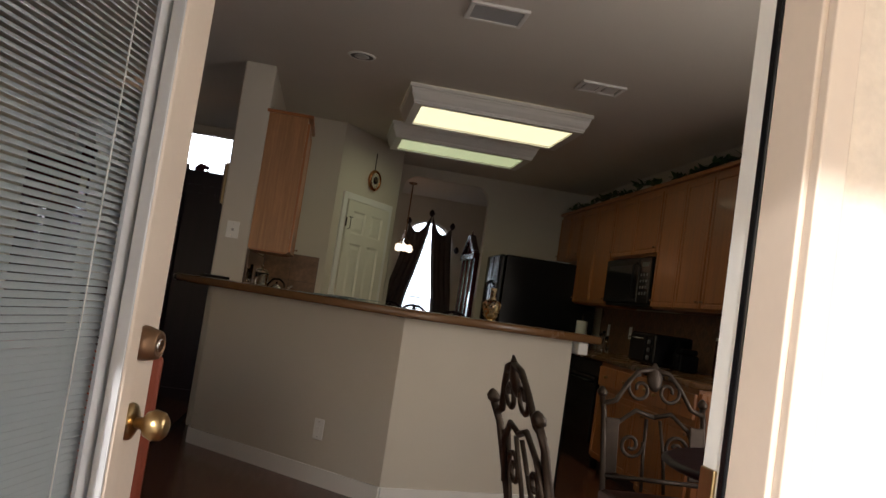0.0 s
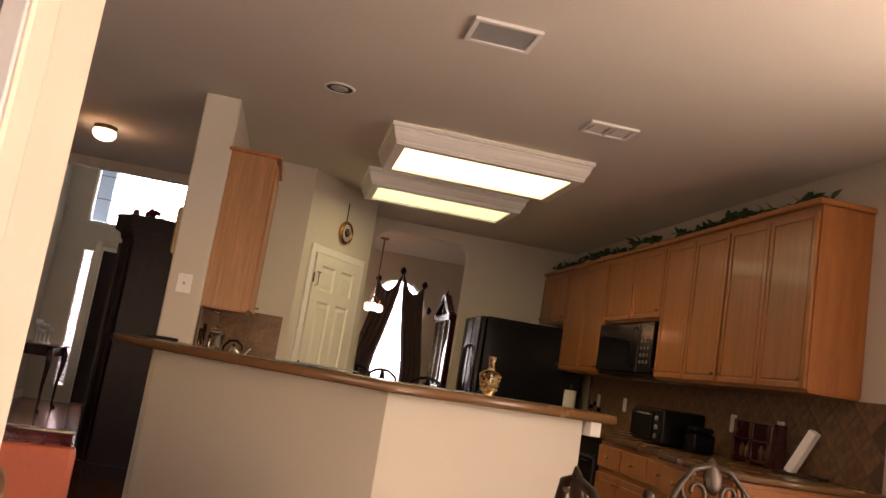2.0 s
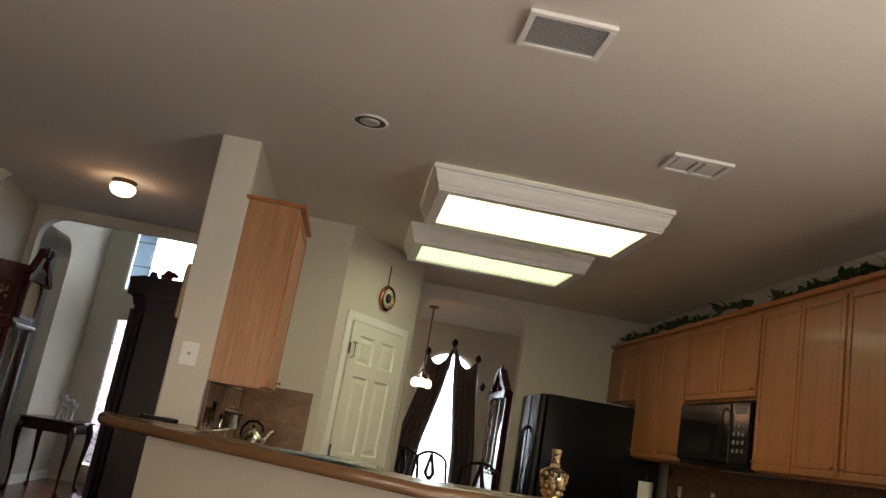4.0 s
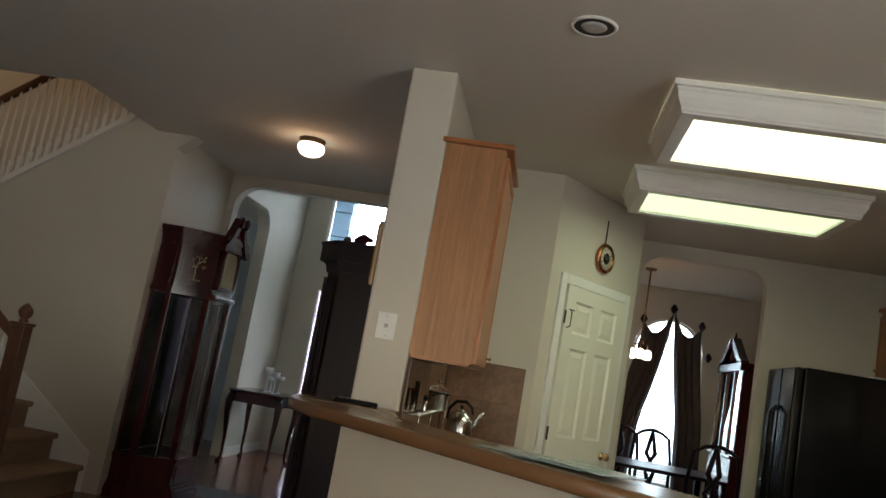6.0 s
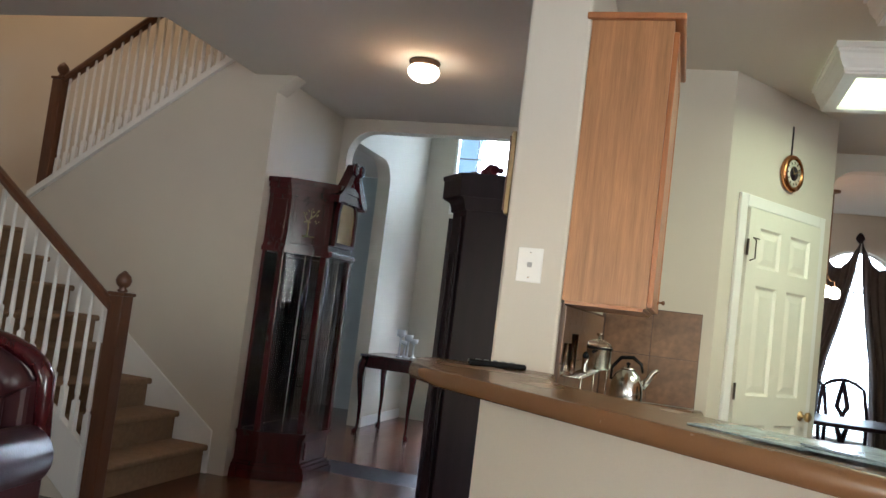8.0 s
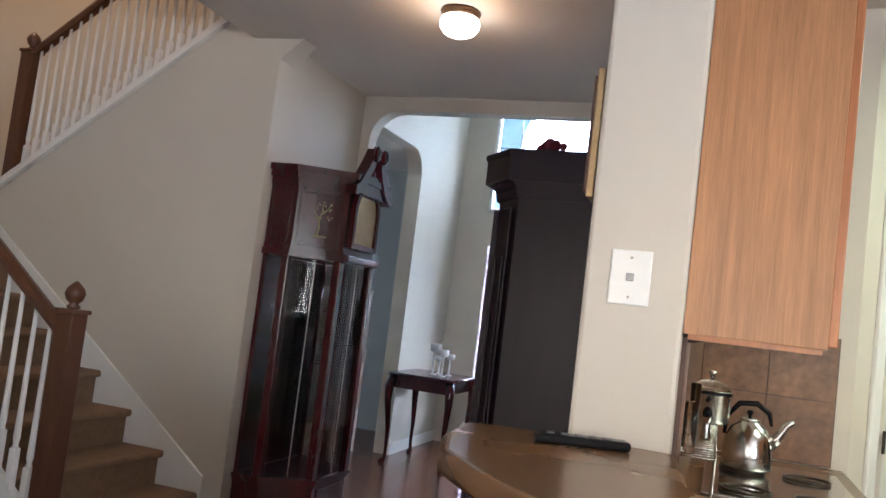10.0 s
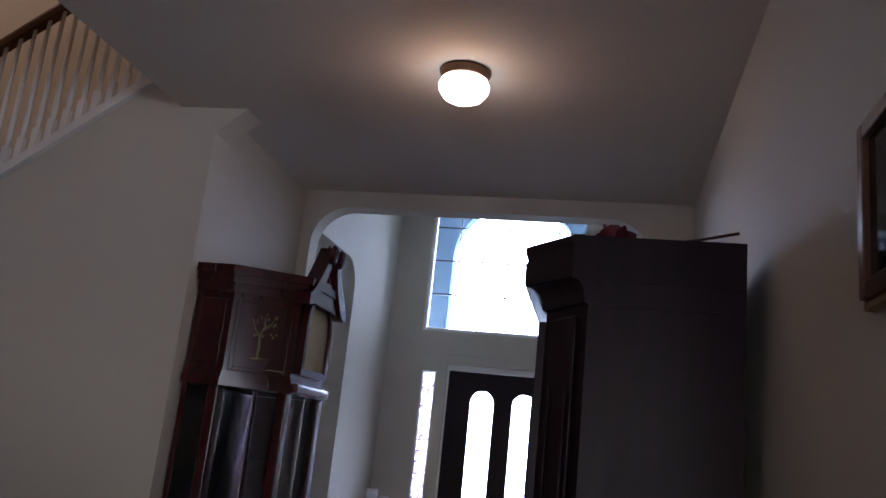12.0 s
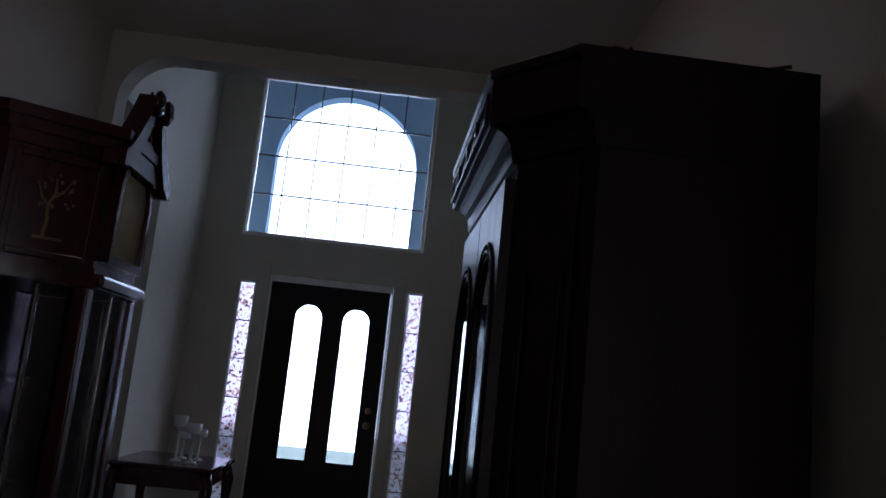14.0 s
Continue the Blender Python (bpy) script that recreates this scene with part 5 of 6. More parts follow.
    part("cove_moulding", loft([(1.83, 0.004), (1.834, 0.014), (1.85, 0.017)] + [(1.85 + 0.05 * math.sin(radians(a)), 0.017 + 0.045 * (1 - math.cos(radians(a)))) for a in (20, 40, 60, 75, 90)]), M_DARK, c)
    cn = part("cornice", loft([(1.9005, 0.064), (1.904, 0.068), (2.0, 0.068), (2.004, 0.075), (2.022, 0.077), (2.026, 0.073)]), M_DARK, c)
    for k in range(4):
        x0 = -w + 0.21 + k * 0.207
        bm = bmesh.new()
        for p in ((x0, x0 + 0.19, 1.915, 1.925), (x0, x0 + 0.19, 1.975, 1.985), (x0, x0 + 0.01, 1.925, 1.975), (x0 + 0.18, x0 + 0.19, 1.925, 1.975)):
            add_box(bm, p[0], p[1], -0.606, -0.5985, p[2], p[3], bevel=0.002)
        part("fret_moulding", bm, M_DARK, cn)
    bm = bmesh.new()
    n = 24
    prof = [(-w / 2 + (k / n - 0.5) * 0.85, 2.030 + (0.02 + 0.08 * math.exp(-((k / n - 0.5) * 7) ** 2) + 0.012 * math.sin(k * 1.7)) * math.sin(math.pi * k / n) ** 0.5) for k in range(n + 1)]
    ring = [[bm.verts.new((x, y, z)) for x, z in [(prof[0][0], 2.026)] + prof + [(prof[-1][0], 2.026)]] for y in (-0.52, -0.56)]
    bm.faces.new(ring[0])
    bm.faces.new(ring[1][::-1])
    for k in range(len(ring[0])):
        q = (k + 1) % len(ring[0])
        bm.faces.new((ring[0][k], ring[0][q], ring[1][q], ring[1][k]))
    bmesh.ops.recalc_face_normals(bm, faces=bm.faces[:])
    part("crest", bm, M_DARK, c, "carved crest board")


armoire()
rose = thing("dried_rose", (-0.98, 6.95, 2.009), -14, "dried crimson rose with a long stem lying on the armoire", "rose")
rng = random.Random(9)
bm = bmesh.new()
for i in range(34):
    lf = leaf_mesh(0.048 * rng.uniform(0.7, 1.1), 0.030, -0.018)
    lf.transform(Matrix.Translation((rng.uniform(-.034, .034), rng.uniform(-.034, .034), rng.uniform(-.008, .03))) @ Euler((rng.uniform(-1, 1), rng.uniform(-1.6, 0.2), rng.uniform(0, 6.28))).to_matrix().to_4x4())
    me = bpy.data.meshes.new("petal_tmp")
    lf.to_mesh(me)
    lf.free()
    bm.from_mesh(me)
    bpy.data.meshes.remove(me)
for v in bm.verts:
    v.co.z = max(v.co.z, -0.02)
tagged(part("bloom", bm, M_ROSE, rose, "crimson petals"), "crimson petals", "", "", "stuff")
part("stem", add_tube(bmesh.new(), [(0.03, 0, 0.0), (0.12, 0.01, 0.008), (0.24, 0.0, 0.018), (0.36, -0.01, 0.035)], 0.0045, 6), M_NEWEL, rose)

pf = thing("picture_frame", (-0.577, 5.757, 1.80), -90, "dark framed picture with a gilt edge on the hall wall", "picture")
PW2, PH2 = 0.098, 0.142


def frame_ring(o, i, y0, y1):
    bm = bmesh.new()
    for a in ((-PW2 - o, -PW2 + i, -PH2 - o, PH2 + o), (PW2 - i, PW2 + o, -PH2 - o, PH2 + o), (-PW2 + i, PW2 - i, -PH2 - o, -PH2 + i), (-PW2 + i, PW2 - i, PH2 - i, PH2 + o)):
        add_box(bm, a[0], a[1], y0, y1, a[2], a[3], bevel=0.003)
    return bm


part("frame", frame_ring(0.0, 0.026, -0.028, 0.0), M_NEWEL, pf)
part("gilt_edge", frame_ring(0.014, -0.001, -0.018, 0.0), M_GOLD, pf, "gilt outer edge")
part("mat_board", boxmesh(-PW2 + 0.026, PW2 - 0.026, -0.012, -0.008, -PH2 + 0.026, PH2 - 0.026), mat("mat_board", (0.14, 0.12, 0.11), 0.7, vary=0.3, scale=8), pf)
part("glazing", boxmesh(-PW2 + 0.026, PW2 - 0.026, -0.017, -0.0135, -PH2 + 0.026, PH2 - 0.026), mat("dark_picture_glass", (0.02, 0.018, 0.018), 0.04, vary=0.1, bump=0), pf, "glossy dark glazing")


# ---- entrance ----
def arched_ring(bm, cx, z0, zs, r, t, y0, y1, n=16):
    inner = [(cx - r, z0), (cx + r, z0)] + [(cx + r * math.cos(math.pi * k / n), zs + r * math.sin(math.pi * k / n)) for k in range(n + 1)]
    R = r + t
    outer = [(cx - R, z0 - t), (cx + R, z0 - t)] + [(cx + R * math.cos(math.pi * k / n), zs + R * math.sin(math.pi * k / n)) for k in range(n + 1)]
    vo = [[bm.verts.new((x, y, z)) for x, z in outer] for y in (y0, y1)]
    vi = [[bm.verts.new((x, y, z)) for x, z in inner] for y in (y0, y1)]
    m = len(inner)
    fs = []
    for k in range(m):
        q = (k + 1) % m
        fs += [bm.faces.new((vo[1][k], vo[1][q], vi[1][q], vi[1][k])), bm.faces.new((vo[0][k], vo[0][q], vi[0][q], vi[0][k])),
               bm.faces.new((vo[0][k], vo[0][q], vo[1][q], vo[1][k])), bm.faces.new((vi[0][k], vi[0][q], vi[1][q], vi[1][k]))]
    bmesh.ops.recalc_face_normals(bm, faces=fs)
    return inner


fd = thing("front_door", (-2.35, 11.748, 0.015), 0, "espresso front door with two arched glass lights, shut", "door")
bm = bmesh.new()
add_wall(bm, "y", 0.0, 0.045, 0, 0.93, 0, 2.03, [(0.205, 0.425, 0.69, 1.88, 0.11), (0.575, 0.795, 0.69, 1.88, 0.11)])
part("leaf", bm, M_DARK, fd)
for cx in (0.315, 0.685):
    bm = bmesh.new()
    inner = arched_ring(bm, cx, 0.70, 1.77, 0.103, 0.022, -0.010, 0.0)
    part("light_moulding", bm, M_DARK, fd)
    bm = bmesh.new()
    bm.faces.new([bm.verts.new((x, 0.02, z)) for x, z in inner])
    p = part("pane", bm, M_GLASS, fd, "clear arched glass pane")
    p.visible_shadow = False
    part("leading", add_tube(bmesh.new(), [(cx, 0.016, 1.86), (cx, 0.016, 1.40)], 0.003, 6), M_IRON, fd)
    part("leading", add_tube(bmesh.new(), [(cx - 0.1, 0.016, 1.68), (cx + 0.1, 0.016, 1.68)], 0.003, 6), M_IRON, fd)
    part("leaded_ring", add_tube(bmesh.new(), [(cx + 0.035 * math.cos(radians(a)), 0.016, 1.68 + 0.05 * math.sin(radians(a))) for a in range(0, 361, 30)], 0.003, 6), M_IRON, fd)
    part("leaded_drop", add_tube(bmesh.new(), [(cx + 0.022 * math.cos(radians(a)), 0.016, 1.33 + 0.055 * math.sin(radians(a))) for a in range(0, 361, 30)], 0.003, 6), M_IRON, fd)
for z, r in ((1.0, 0.028), (1.11, 0.024)):
    part("knob" if z < 1.05 else "deadbolt", add_lathe(bmesh.new(), [(r, 0), (r, 0.006), (0.011, 0.012), (0.011, 0.03), (r * 0.95, 0.042), (r * 0.8, 0.058), (0.01, 0.062)], 18, Matrix.Translation((0.855, 0.0, z)) @ Matrix.Rotation(radians(90), 4, "X")), M_BRONZE, fd)
for a in ((-2.455, -2.37, 0, 2.185), (-1.40, -1.315, 0, 2.185), (-2.37, -1.40, 2.10, 2.185)):
    structure("door_casing", boxmesh(a[0], a[1], 11.722, 11.739, a[2], a[3], bevel=0.005), M_WALL, "pale entrance door casing", "trim")
for a in ((-2.369, -2.352, 0, 2.098), (-1.418, -1.401, 0, 2.098), (-2.352, -1.418, 2.048, 2.098)):
    structure("door_jamb", boxmesh(a[0], a[1], 11.741, 11.847, a[2], a[3]), M_TRIM, "pale entrance door jamb", "trim")
structure("door_threshold", boxmesh(-2.352, -1.418, 11.736, 11.847, 0.001, 0.013), M_BRONZE, "bronze entrance threshold", "trim")

# sidelights with patterned film
M_FILM = bpy.data.materials.new("floral_film")
M_FILM.use_nodes = True
nt = M_FILM.node_tree
fb = nt.nodes["Principled BSDF"]
fn = nt.nodes.new("ShaderNodeTexNoise")
fn.inputs["Scale"].default_value, fn.inputs["Detail"].default_value = 45, 4
fr_ = nt.nodes.new("ShaderNodeValToRGB")
e = fr_.color_ramp.elements
e[0].position, e[0].color = 0.36, (0.02, 0.012, 0.03, 1)
e[1].position, e[1].color = 0.50, (0.36, 0.33, 0.42, 1)
e2 = fr_.color_ramp.elements.new(0.43)
e2.color = (0.22, 0.10, 0.06, 1)
co_ = nt.nodes.new("ShaderNodeTexCoord")
nt.links.new(co_.outputs["Object"], fn.inputs["Vector"])
nt.links.new(fn.outputs["Fac"], fr_.inputs[0])
nt.links.new(fr_.outputs[0], fb.inputs["Base Color"])
fb.inputs["Transmission Weight"].default_value, fb.inputs["Roughness"].default_value, fb.inputs["IOR"].default_value = 0.85, 0.45, 1.02
fb.inputs["Specular IOR Level"].default_value = 0.2


def sidelight(name, x0, x1, ztop):
    w = tagged(new(name), "tall narrow sidelight with floral film panes", "window", "", "structure")
    z0, n = 0.23, 6
    bm = bmesh.new()
    for a in ((x0, x0 + 0.012, z0, ztop), (x1 - 0.012, x1, z0, ztop), (x0 + 0.012, x1 - 0.012, z0, z0 + 0.012), (x0 + 0.012, x1 - 0.012, ztop - 0.012, ztop)):
        add_box(bm, a[0], a[1], 11.748, 11.789, a[2], a[3])
    part("window_frame", bm, M_TRIM, w)
    h = (ztop - z0 - 0.024) / n
    for i in range(n):
        a = z0 + 0.012 + i * h
        p = part("pane", boxmesh(x0 + 0.012, x1 - 0.012, 11.763, 11.765, a + 0.004, a + h - 0.004), M_FILM, w)
        p.visible_shadow = False
        if i:
            part("muntin", boxmesh(x0 + 0.012, x1 - 0.012, 11.758, 11.769, a - 0.004, a + 0.004), M_IRON, w)


sidelight("window_2", -2.604, -2.471, 2.025)
sidelight("window_3", -1.284, -1.161, 2.065)

tw = tagged(new("window_1"), "tall gridded foyer window above the door", "window", "", "structure")
x0, x1, z0, z1 = -2.638, -1.202, 2.392, 3.728
bm = bmesh.new()
for a in ((x0, x0 + 0.03, z0, z1), (x1 - 0.03, x1, z0, z1), (x0 + 0.03, x1 - 0.03, z0, z0 + 0.03), (x0 + 0.03, x1 - 0.03, z1 - 0.03, z1)):
    add_box(bm, a[0], a[1], 11.764, 11.814, a[2], a[3], bevel=0.003)
part("window_frame", bm, M_TRIM, tw)
nx, nz = 6, 4
gx, gz = (x1 - x0 - 0.06) / nx, (z1 - z0 - 0.06) / nz
for i in range(1, nx):
    part("muntin", boxmesh(x0 + 0.03 + i * gx - 0.005, x0 + 0.03 + i * gx + 0.005, 11.785, 11.793, z0 + 0.03, z1 - 0.03), M_IRON, tw)
for j in range(1, nz):
    part("muntin", boxmesh(x0 + 0.03, x1 - 0.03, 11.783, 11.795, z0 + 0.03 + j * gz - 0.005, z0 + 0.03 + j * gz + 0.005), M_IRON, tw)
for i in range(nx):
    for j in range(nz):
        p = part("pane", boxmesh(x0 + 0.037 + i * gx, x0 + 0.023 + (i + 1) * gx, 11.787, 11.791, z0 + 0.037 + j * gz, z0 + 0.023 + (j + 1) * gz), M_GLASS, tw)
        p.visible_shadow = False
for a in ((x0 + 0.001, x0 + 0.02, z0, z1), (x1 - 0.02, x1 - 0.001, z0, z1)):
    structure("window_trim", boxmesh(a[0], a[1], 11.741, 11.763, a[2] + 0.002, a[3] - 0.002), M_TRIM, "pale window reveal trim", "trim")

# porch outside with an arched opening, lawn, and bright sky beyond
# blue skylit shade of the porch is put into its base colour
M_PORCH = mat("porch_blue_shade", (0.16, 0.24, 0.36), 0.85, vary=0.15, scale=14, bump=0.3)
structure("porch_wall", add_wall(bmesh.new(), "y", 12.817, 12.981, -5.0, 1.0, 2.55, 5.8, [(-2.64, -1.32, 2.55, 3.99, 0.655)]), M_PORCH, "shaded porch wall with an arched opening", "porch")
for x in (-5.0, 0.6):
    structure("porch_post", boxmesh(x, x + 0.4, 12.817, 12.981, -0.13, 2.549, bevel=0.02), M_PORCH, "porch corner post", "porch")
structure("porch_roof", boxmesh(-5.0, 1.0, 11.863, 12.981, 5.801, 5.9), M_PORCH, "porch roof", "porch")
structure("lawn", boxmesh(-40, 40, 13.556, 27.9, -0.129, -0.09), M_LEAF, "green front lawn", "lawn")
structure("backdrop", boxmesh(-60, 60, 28, 28.2, -0.2, 40), M_DAY, "bright hazy sky beyond the street", "sky")

ct = thing("console_table", (-2.60, 10.55, 0), 90, "dark cherry console table with cabriole legs in the foyer", "table")
ct.matrix_basis = ct.matrix_basis @ Matrix.Diagonal((0.84, 1, 1, 1))
part("top", round_slab(bmesh.new(), [(-0.42, -0.30), (0.42, -0.30), (0.42, 0.29), (-0.42, 0.29)], 0.735, 0.762, 0.010), M_CHERRY, ct)
for a in ((-0.36, 0.36, -0.25, -0.23), (-0.36, 0.36, 0.23, 0.25), (-0.36, -0.34, -0.23, 0.23), (0.34, 0.36, -0.23, 0.23)):
    part("apron", boxmesh(*a, 0.63, 0.735, bevel=0.003), M_CHERRY, ct)
for sx in (-1, 1):
    for sy in (-1, 1):
        bx, by = sx * 0.36, sy * 0.25
        part("leg", add_tube(bmesh.new(), [(bx, by, 0.735), (bx + sx * 0.03, by + sy * 0.02, 0.64), (bx + sx * 0.028, by + sy * 0.02, 0.52), (bx + sx * 0.0, by, 0.28), (bx - sx * 0.01, by, 0.10), (bx + sx * 0.012, by, 0.04), (bx + sx * 0.03, by + sy * 0.015, 0.012), (bx + sx * 0.03, by + sy * 0.015, 0.0)], [0.036, 0.040, 0.030, 0.019, 0.014, 0.016, 0.028, 0.026], 10), M_CHERRY, ct)
M_CRYSTAL = mat("frosted_crystal", (0.75, 0.76, 0.76), 0.15, vary=0.1, bump=0)
for x, y, h in ((-2.58, 10.449, 0.27), (-2.48, 10.4, 0.23), (-2.48, 10.581, 0.19), (-2.58, 10.597, 0.16)):
    ch = thing("candle_holder", (x, y, 0.763), 0, "glass hurricane candle holder on the console table", "candle holder", "candle holders")
    part("stem", add_lathe(bmesh.new(), [(0.034, 0), (0.034, 0.006), (0.010, 0.016), (0.009, h * 0.7), (0.02, h * 0.72)], 16), M_CRYSTAL, ch)
    part("cup", add_lathe(bmesh.new(), [(0.012, h * 0.72), (0.040, h * 0.76), (0.043, h), (0.040, h), (0.036, h * 0.78), (0.008, h * 0.75)], 18), M_CRYSTAL, ch, "frosted glass cup")

# ---- side room seen past the clock ----
om = thing("oval_mirror", (-3.42, 10.556, 0), -35, "white framed stand with a dark oval mirror in the side room", "mirror")
bm = bmesh.new()
add_prism(bm, [(-0.22, -0.02), (0.22, -0.02), (0.22, 0.02), (-0.22, 0.02)], 0.82, 1.42)
part("frame", bm, M_PLASTIC, om, "white painted frame")
bm = bmesh.new()
for k in range(1):
    add_lathe(bm, [(0.14, 0), (0.15, 0.006), (0.002, 0.008)], 32, Matrix.Translation((0, -0.021, 1.12)) @ Matrix.Rotation(radians(90), 4, "X") @ Matrix.Diagonal((1, 1.5, 1, 1)))
part("oval_glass", bm, M_BLACK, om, "dark oval glass")
for x in (-0.2, 0.2):
    part("leg", boxmesh(x - 0.02, x + 0.02, -0.02, 0.02, 0, 0.82, bevel=0.004), M_PLASTIC, om)
for i in range(5):
    for j in range(4):
        part("scroll", add_tube(bmesh.new(), [(-0.15 + 0.075 * i + 0.034 * math.cos(radians(a)), 0, 0.12 + 0.17 * j + 0.075 * math.sin(radians(a))) for a in range(0, 361, 40)], 0.006, 6), M_STEEL, om)

# ---- dining room ----
dwn = tagged(new("window_4"), "arch-topped dining room window", "window", "", "structure")
bm = bmesh.new()
inner = arched_ring(bm, 1.69, 0.49, 1.995, 0.36, 0.035, 11.773, 11.814)
part("window_frame", bm, M_TRIM, dwn)
for a in ((1.685, 1.695, 0.49, 2.35), (1.33, 2.05, 1.95, 1.965), (1.33, 2.05, 1.2, 1.215)):
    part("muntin", boxmesh(a[0], a[1], 11.785, 11.797, a[2], a[3]), M_TRIM, dwn)
bm = bmesh.new()
bm.faces.new([bm.verts.new((x, 11.793, z)) for x, z in inner])
part("pane", bm, glass("grey_tinted_glass", (0.42, 0.45, 0.48)), dwn).visible_shadow = False
bl = thing("window_blind", (1.69, 11.764, 0), 0, "white horizontal blind low in the dining window", "blind")
me = mesh_of("slat", boxmesh(-0.36, 0.36, -0.012, 0.012, -0.001, 0.001), M_TRIM)
for i in range(26):
    s = new("slat", me)
    s.parent = bl
    s.matrix_basis = pose(0, 0, 0.50 + 0.028 * i, 35)
part("bottom_rail", boxmesh(-0.36, 0.36, -0.014, 0.014, 0.47, 0.485), M_TRIM, bl)


def drape(name, hooks, tie, foot, label):
    """Cloth hung from hook points, gathered at a tie and falling to the floor."""
    d = thing(name, (0, 0, 0), 0, label, "curtain", "dining curtains")
    bm = bmesh.new()
    n, m = 26, 14
    (ax, az), (bx, bz) = hooks
    rows = []
    for j in range(m + 1):
        t = j / m
        row = []
        for i in range(n + 1):
            u = i / n
            top = Vector((ax + (bx - ax) * u, 0, az + (bz - az) * u - 0.20 * math.sin(math.pi * u)))
            if t < 0.62:
                q = t / 0.62
                tx = tie[0] + (u - 0.5) * tie[2]
                p = Vector((top.x + (tx - top.x) * q ** 1.4, 0, top.z + (tie[1] - top.z) * q))
            else:
                q = (t - 0.62) / 0.38
                tx = tie[0] + (u - 0.5) * (tie[2] + (foot[1] - tie[2]) * q)
                p = Vector((tx + (foot[0] - tie[0]) * q, 0, tie[1] + (0.02 - tie[1]) * q))
            p.y = 11.69 + 0.035 * math.sin(u * 26 + t * 2) * (0.5 + 0.5 * t) - 0.02
            row.append(bm.verts.new(p))
        rows.append(row)
    for a, b in zip(rows, rows[1:]):
        for i in range(n):
            bm.faces.new((a[i], a[i + 1], b[i + 1], b[i])).smooth = True
    cl = part("cloth", bm, M_CURTAIN, d)
    sol = cl.modifiers.new("thickness", "SOLIDIFY")
    sol.thickness = 0.006
    return d


drape("curtain", ((1.37, 2.31), (1.70, 2.47)), (1.30, 1.18, 0.32), (1.22, 0.30), "dark brown tied-back curtain at the dining window")
drape("curtain", ((1.71, 2.47), (2.03, 2.32)), (2.02, 1.18, 0.30), (2.08, 0.28), "dark brown tied-back curtain at the dining window")
for x, z in ((1.37, 2.33), (1.70, 2.495), (2.04, 2.34), (2.15, 1.99)):
    f = thing("curtain_finial", (x, 11.711, z), 0, "dark ball finial holding the curtain", "finial", "curtain finials")
    part("ball", add_lathe(bmesh.new(), [(0.01, -0.05), (0.02, -0.04), (0.045, 0.0), (0.03, 0.035), (0.01, 0.06)], 16), M_DARK, f)
    part("stem", boxmesh(-0.012, 0.012, 0.0, 0.034, -0.012, 0.012), M_DARK, f)

hu = thing("china_cabinet", (2.34, 10.334, 0), -90, "dark china cabinet with a swan-neck top and mirrored glass", "cabinet")
hu.matrix_basis = hu.matrix_basis @ Matrix.Diagonal((0.84, 1, 1, 1))
part("base", boxmesh(-0.58, 0.58, -0.24, 0.22, 0, 0.98, bevel=0.01), M_CHERRY, hu)
part("base_top", boxmesh(-0.60, 0.60, -0.26, 0.22, 0.981, 1.01, bevel=0.008), M_CHERRY, hu)
for x in (-0.56, -0.19, 0.19, 0.56):
    part("post", boxmesh(x - 0.025, x + 0.025, -0.22, -0.18, 1.01, 1.80, bevel=0.006), M_CHERRY, hu)
for x in (-0.57, 0.57):
    part("side", boxmesh(x - 0.012, x + 0.012, -0.179, 0.19, 1.01, 1.80), M_CHERRY, hu)
part("back_mirror", boxmesh(-0.555, 0.555, 0.18, 0.19, 1.01, 1.80), M_MIRROR, hu, "mirrored back")
for x0, x1 in ((-0.535, -0.215), (-0.165, 0.165), (0.215, 0.535)):
    g = part("glass", boxmesh(x0, x1, -0.204, -0.2, 1.012, 1.80), M_GLASS, hu)
    g.visible_shadow = False
for z in (1.28, 1.54):
    part("shelf", boxmesh(-0.55, 0.55, -0.17, 0.17, z, z + 0.01), M_GLASS, hu)
part("frieze", boxmesh(-0.61, 0.61, -0.25, 0.22, 1.801, 1.88, bevel=0.012), M_CHERRY, hu)
for s in (-1, 1):
    bm = bmesh.new()
    top = [(s * (0.56 - 0.50 * t), 1.90 + 0.24 * t ** 1.6 + 0.03 * math.sin(math.pi * t)) for t in [k / 10 for k in range(11)]]
    low = [(s * (0.56 - 0.46 * t), 1.881 + 0.16 * t ** 2) for t in [k / 10 for k in range(11)]]
    ring = [[bm.verts.new((x, y, z)) for x, z in top + low[::-1]] for y in (-0.17, -0.25)]
    q = len(ring[0])
    bm.faces.new(ring[0])
    bm.faces.new(ring[1][::-1])
    for k in range(q):
        bm.faces.new((ring[0][k], ring[0][(k + 1) % q], ring[1][(k + 1) % q], ring[1][k]))
    bmesh.ops.recalc_face_normals(bm, faces=bm.faces[:])
    part("swan_neck", bm, M_CHERRY, hu)
part("finial", add_lathe(bmesh.new(), [(0.03, 1.881), (0.035, 1.95), (0.018, 2.02), (0.04, 2.09), (0.015, 2.14), (0.005, 2.20)], 14, Matrix.Translation((0, -0.21, 0))), M_CHERRY, hu)

dtb = thing("dining_table", (1.35, 10.515, 0), 0, "dark dining table in front of the window", "table")
part("tabletop", round_slab(bmesh.new(), [(-0.8, -0.5), (0.8, -0.5), (0.8, 0.5), (-0.8, 0.5)], 0.72, 0.755, 0.012), M_DARK, dtb)
